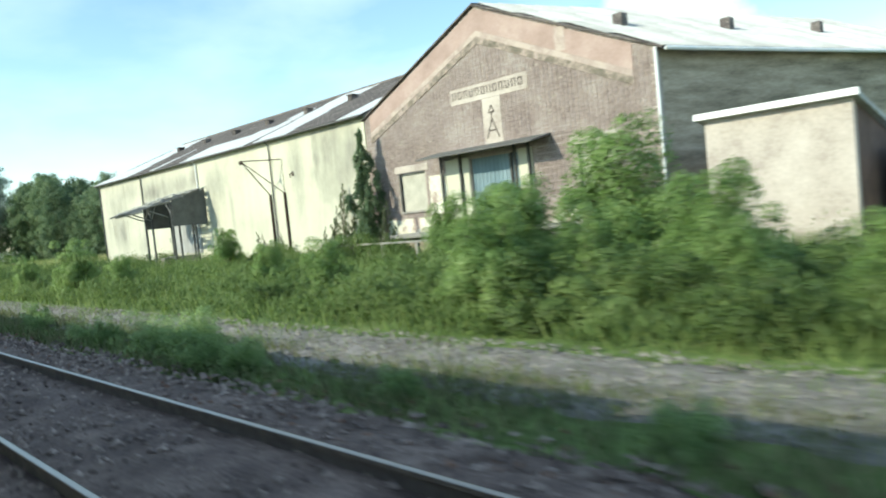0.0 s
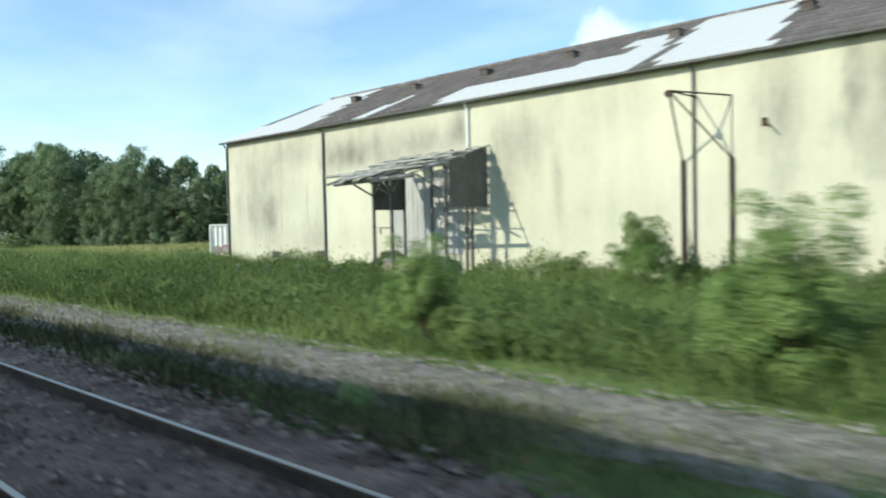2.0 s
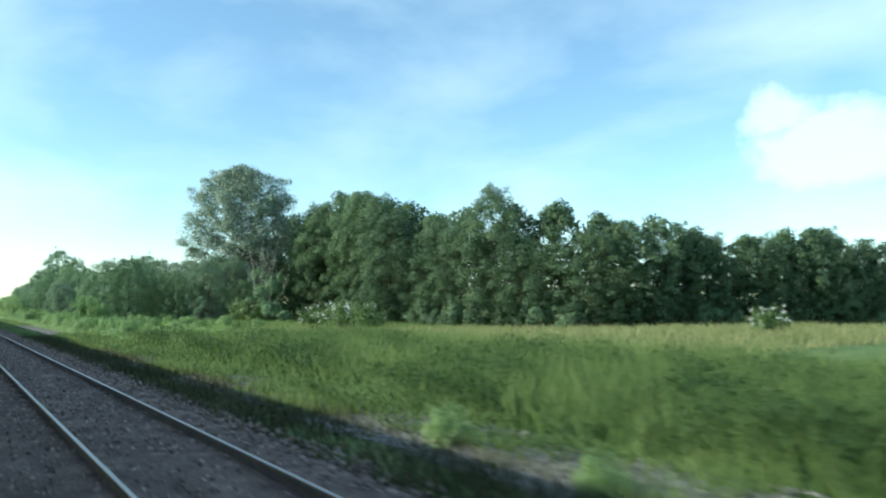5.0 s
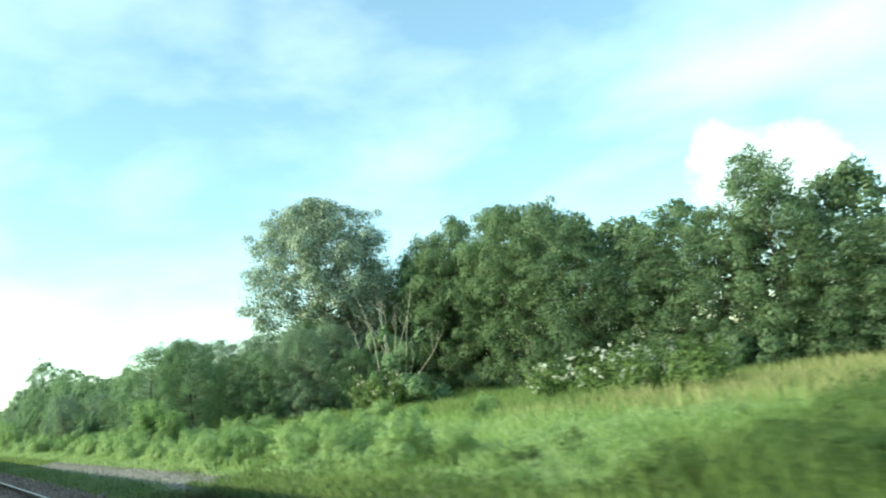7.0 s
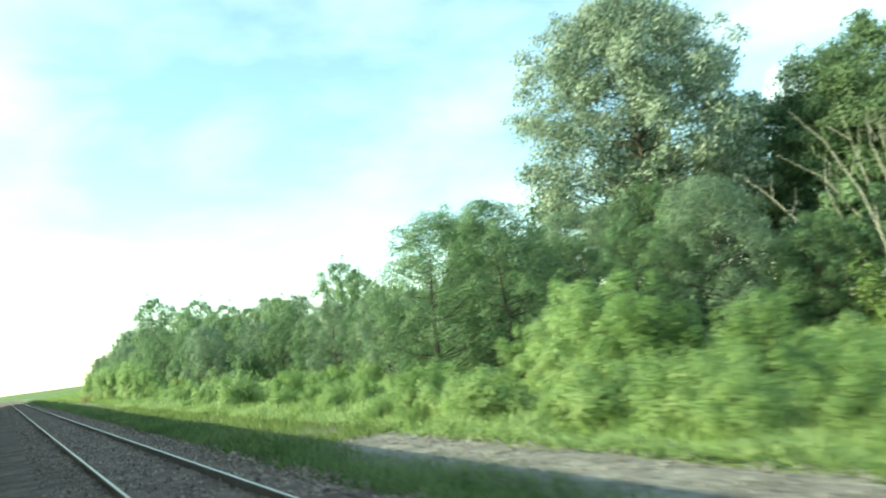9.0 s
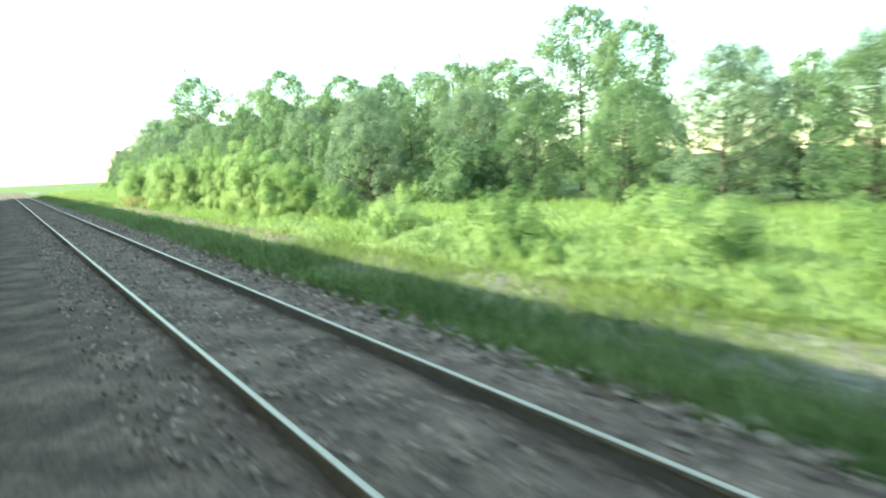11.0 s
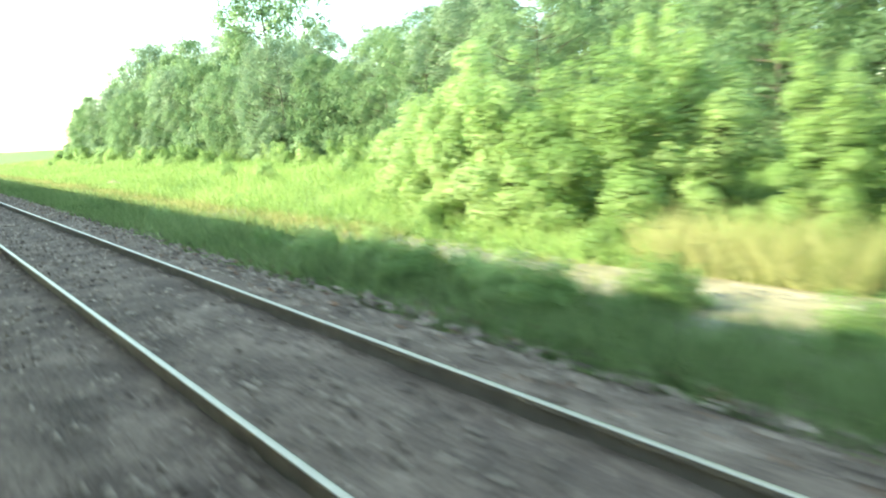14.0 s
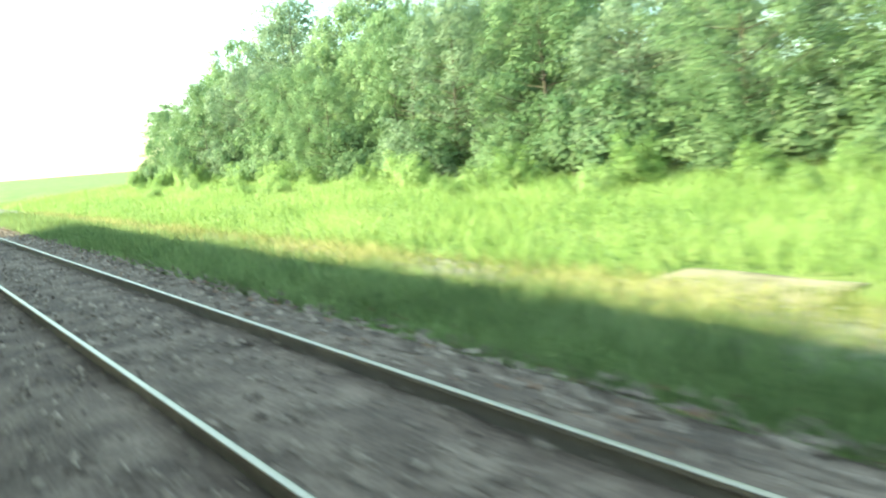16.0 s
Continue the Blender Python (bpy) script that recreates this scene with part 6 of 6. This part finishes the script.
# slim poplar saplings and weeds against the warehouse wall
def sapling_meshes(seed, height, radius, n, leaf, mat, twigs, stems, low):
    """A slim upright tree: steep twigs with ragged tufts up one or more thin stems, bare at the foot and drawn out to a point."""
    g = np.random.default_rng(seed)
    bm = bmesh.new()
    puffs = []
    for s in range(stems):
        lean = np.array([g.normal(0, 0.5), g.normal(0, 0.3)]) * radius * (stems > 1)
        tall = height * (1.0 if s == 0 else g.uniform(0.55, 0.9))
        at = lambda u: Vector((lean[0] * u + 0.06 * math.sin(5 * u), lean[1] * u, tall * u))
        tube(bm, [at(-0.03), at(0.35), at(0.7), at(0.98)], [0.05, 0.04, 0.025, 0.006], 6)
        for k in range(twigs):
            u = low + (0.98 - low) * (k + g.uniform(0, 0.8)) / twigs
            swell = float(np.interp(u, [low, 0.3, 0.48, 0.7, 0.85, 1.0], [0.45, 0.95, 1.0, 0.55, 0.28, 0.06]))
            reach = radius * swell * g.uniform(0.15, 1.0)
            a = k * 2.4 + g.uniform(-0.6, 0.6)
            tip = at(u) + Vector((reach * math.cos(a), reach * math.sin(a), 0))
            tube(bm, [at(max(u - 0.08, 0)), tip], [0.012, 0.004], 3)
            puffs.append((tip.x, tip.y, tip.z, radius * (0.10 + 0.22 * (1 - u)) * g.uniform(0.6, 1.3), g.uniform(1.4, 2.6)))
    c, d = puff_points(puffs, n, g, hollow=0.1)
    v, f, nn = leaf_blades(c, d, leaf, g)
    return mesh_of("trunk", bm, BARK), soft_sheet("crown", v, f, nn, mat)


sapling = tree_thing(sapling_meshes(81, 6.7, 1.02, 17000, 0.085, TREE_LEAF, 90, 1, 0.16), "slim grey-green poplar sapling against the warehouse wall", "saplings at the wall")
sapling.matrix_basis = pose(-29.7, 23.2, -0.3)
young = [tree_thing(sapling_meshes(s, 4.2, 0.62, 6000, 0.06, OLIVE_LEAF, 22, 3, 0.05), "sparse olive-green sapling at the foot of the wall", "young saplings") for s in (83, 84)]
scatter(young, [(-32.1, 23.4, 1.05, 0), (-33.0, 23.3, 0.68, 1), (-28.9, 23.2, 0.75, 1), (-27.5, 22.4, 0.66, 0), (-34.1, 23.4, 0.45, 0), (-35.8, 23.4, 0.36, 1), (-26.6, 22.4, 0.4, 1), (-38.6, 23.4, 0.42, 0), (-39.6, 22.9, 0.6, 1), (-40.3, 22.9, 0.5, 0), (-31.2, 23.3, 0.5, 1)], 14)

# dead-limbed bush with bleached branches before the shelter belt
dead = thing("dead_tree", "ivy-clad stump with bleached bare branches", "tree", (-162.8, 33.0, -0.35))
gd = np.random.default_rng(91)
for k in range(12):
    a = -0.62 + 1.3 * k / 11 + gd.normal(0, 0.07)
    length = gd.uniform(8.2, 11.6) * (1 - 0.22 * abs(a))
    foot = Vector((a * 2.6 + gd.normal(0, 0.4), gd.normal(0, 0.5), 0.6))
    pts = [foot]
    bow = gd.normal(0, 0.5)
    for s in (0.3, 0.55, 0.8, 1.0):
        pts.append(foot + Vector((math.sin(a) * length * s * (0.5 + 0.5 * s) + bow * math.sin(3.14 * s), gd.normal(0, 0.4) * s, math.cos(a) * length * s)) + Vector(gd.normal(0, 0.10, 3)))
    bm = bmesh.new()
    tube(bm, pts, [0.05, 0.04, 0.03, 0.02, 0.008], 5)
    for s in range(2):
        q = pts[2].lerp(pts[4], gd.uniform(0.0, 0.8))
        w = q + Vector((gd.normal(0, 0.4), gd.normal(0, 0.3), gd.uniform(0.5, 1.2)))
        tube(bm, [q, w, w + Vector((gd.normal(0, 0.3), gd.normal(0, 0.2), gd.uniform(0.3, 0.9)))], [0.018, 0.012, 0.005], 4)
    part("branch", bm, DEAD_WOOD, dead)
ivy = np.array([(gd.normal(0, 2.6), gd.normal(0, 1.2), gd.uniform(0.4, 4.6), gd.uniform(0.5, 1.0), 1.1) for _ in range(34)] + [(gd.normal(-0.4, 1.6), gd.normal(0, 0.8), gd.uniform(4.0, 6.6), gd.uniform(0.3, 0.55), 1.6) for _ in range(12)])
cc, dd = puff_points(ivy, 14000, gd)
vv, ff, nn = leaf_blades(cc, dd, 0.19, gd)
part("ivy", soft_sheet("ivy", vv, ff, nn, WOOD_LEAF), WOOD_LEAF, dead, "pale green climbing leaves")

# elder bushes in blossom along the field edge
elder_meshes = bush_meshes(95, 3.0, 2.2, 2400, 0.11, LEAF, 8)
elder = bush_thing("elder_bush", elder_meshes, "elder bush dotted with cream blossom heads", "bush", "elder bushes")
ge = np.random.default_rng(96)
for k in range(26):
    a, r, h = ge.uniform(0, 6.283), 1.5 * math.sqrt(ge.uniform(0.05, 1)), ge.uniform(0.7, 2.1)
    c = np.array([r * math.cos(a), r * math.sin(a), h]) + ge.normal(0, 0.07, (15, 3))
    v, f, nn = leaf_blades(c, np.tile([0, -0.4, 1.0], (15, 1)), 0.10, ge, long=1.2)
    part("blossom", soft_sheet("blossom", v, f, nn, BLOSSOM), BLOSSOM, elder)
for k, (x, y, s) in enumerate(((-141.5, 30.0, 1.1), (-137.6, 30.4, 1.2), (-134.8, 30.0, 1.05), (-131.8, 30.6, 1.15), (-162.3, 30.6, 1.3), (-160.4, 30.8, 1.2), (-104.0, 46.0, 0.9))):
    m = pose(x, y, float(land(x, y)), 0, 0, k * 61) @ Matrix.Diagonal((s, s, s, 1))
    if k:
        copy_thing(elder, m)
    else:
        elder.matrix_basis = m


# pale fallen branch in the meadow edge
log = thing("fallen_branch", "pale bleached branch lying in meadow grass", "branch", (-281.2, 9.3, float(land(-281.2, 9.3))))
bm = bmesh.new()
tube(bm, [(-0.75, -0.2, 0.30), (-0.2, -0.06, 0.36), (0.3, 0.08, 0.33), (0.8, 0.22, 0.28)], [0.026, 0.032, 0.028, 0.016], 7)
part("limb", bm, DEAD_WOOD, log)
for a, b in (((-0.2, -0.06, 0.36), (-0.35, -0.2, 0.0)), ((0.3, 0.08, 0.33), (0.45, 0.3, 0.0)), ((0.1, 0.03, 0.34), (0.3, -0.2, 0.55))):
    bm = bmesh.new()
    tube(bm, [a, b], [0.03, 0.012], 5)
    part("twig", bm, DEAD_WOOD, log)


# ---- brickwork of the gable, last ----
def brick_mesh(name, spots, mat):
    """Bricks as open-backed blocks proud of the mortar; spots are (x, z, length, proud)."""
    s = np.asarray(spots, float)
    n = len(s)
    x0, x1 = s[:, 0], s[:, 0] + s[:, 2]
    z0, z1 = s[:, 1], s[:, 1] + 0.062
    yf, yb = WY + 0.012 - s[:, 3], np.full(n, WY + 0.032)
    v = np.stack([np.stack(c, -1) for c in ((x0, yf, z0), (x1, yf, z0), (x1, yf, z1), (x0, yf, z1), (x0, yb, z0), (x1, yb, z0), (x1, yb, z1), (x0, yb, z1))], 1).reshape(-1, 3)
    f = np.array([(0, 1, 2, 3), (3, 2, 6, 7), (4, 5, 1, 0), (4, 0, 3, 7), (1, 5, 6, 2)])
    return sheet_mesh(name, v, (f[None] + (np.arange(n) * 8)[:, None, None]).reshape(-1, 4), mat)


gb = np.random.default_rng(15)
rest, singles = [], []
z, course = BASE, 0
while z < APEX_Z - 0.1:
    header = course % 4 == 3
    step = 0.1125 if header else 0.225
    x = GX0 + (0.056 if course % 2 else 0.0)
    while x + step - 0.01 < GX1:
        top = min(roof_line(x), roof_line(x + step))
        blocked = any(o[0] - 0.05 < x + step and x < o[1] + 0.05 and o[2] - 0.04 < z + 0.065 and z < o[3] + 0.04 for o in openings)
        if z + 0.07 < top and not blocked and gb.uniform() > 0.012:
            spot = (x, z, step - 0.006, gb.uniform(0.0, 0.012))
            if -19.2 < x < -17.5 and 2.0 < z < 4.6 and not header and len(singles) < 290:
                singles.append(spot)
            else:
                rest.append(spot)
        x += step
    z += 0.075
    course += 1
joined = part("brickwork", brick_mesh("brickwork", rest, BRICK), BRICK, front, "weathered red brick courses")
tagged(joined, kind="stuff")
one = brick_mesh("brick", [(0.0, -WY * 0 , 0.214, 0.006)], BRICK_ONE)
for x, z, length, proud in singles:
    ob = new("brick", one)
    ob.parent = front
    ob.location = (x, -proud, z)
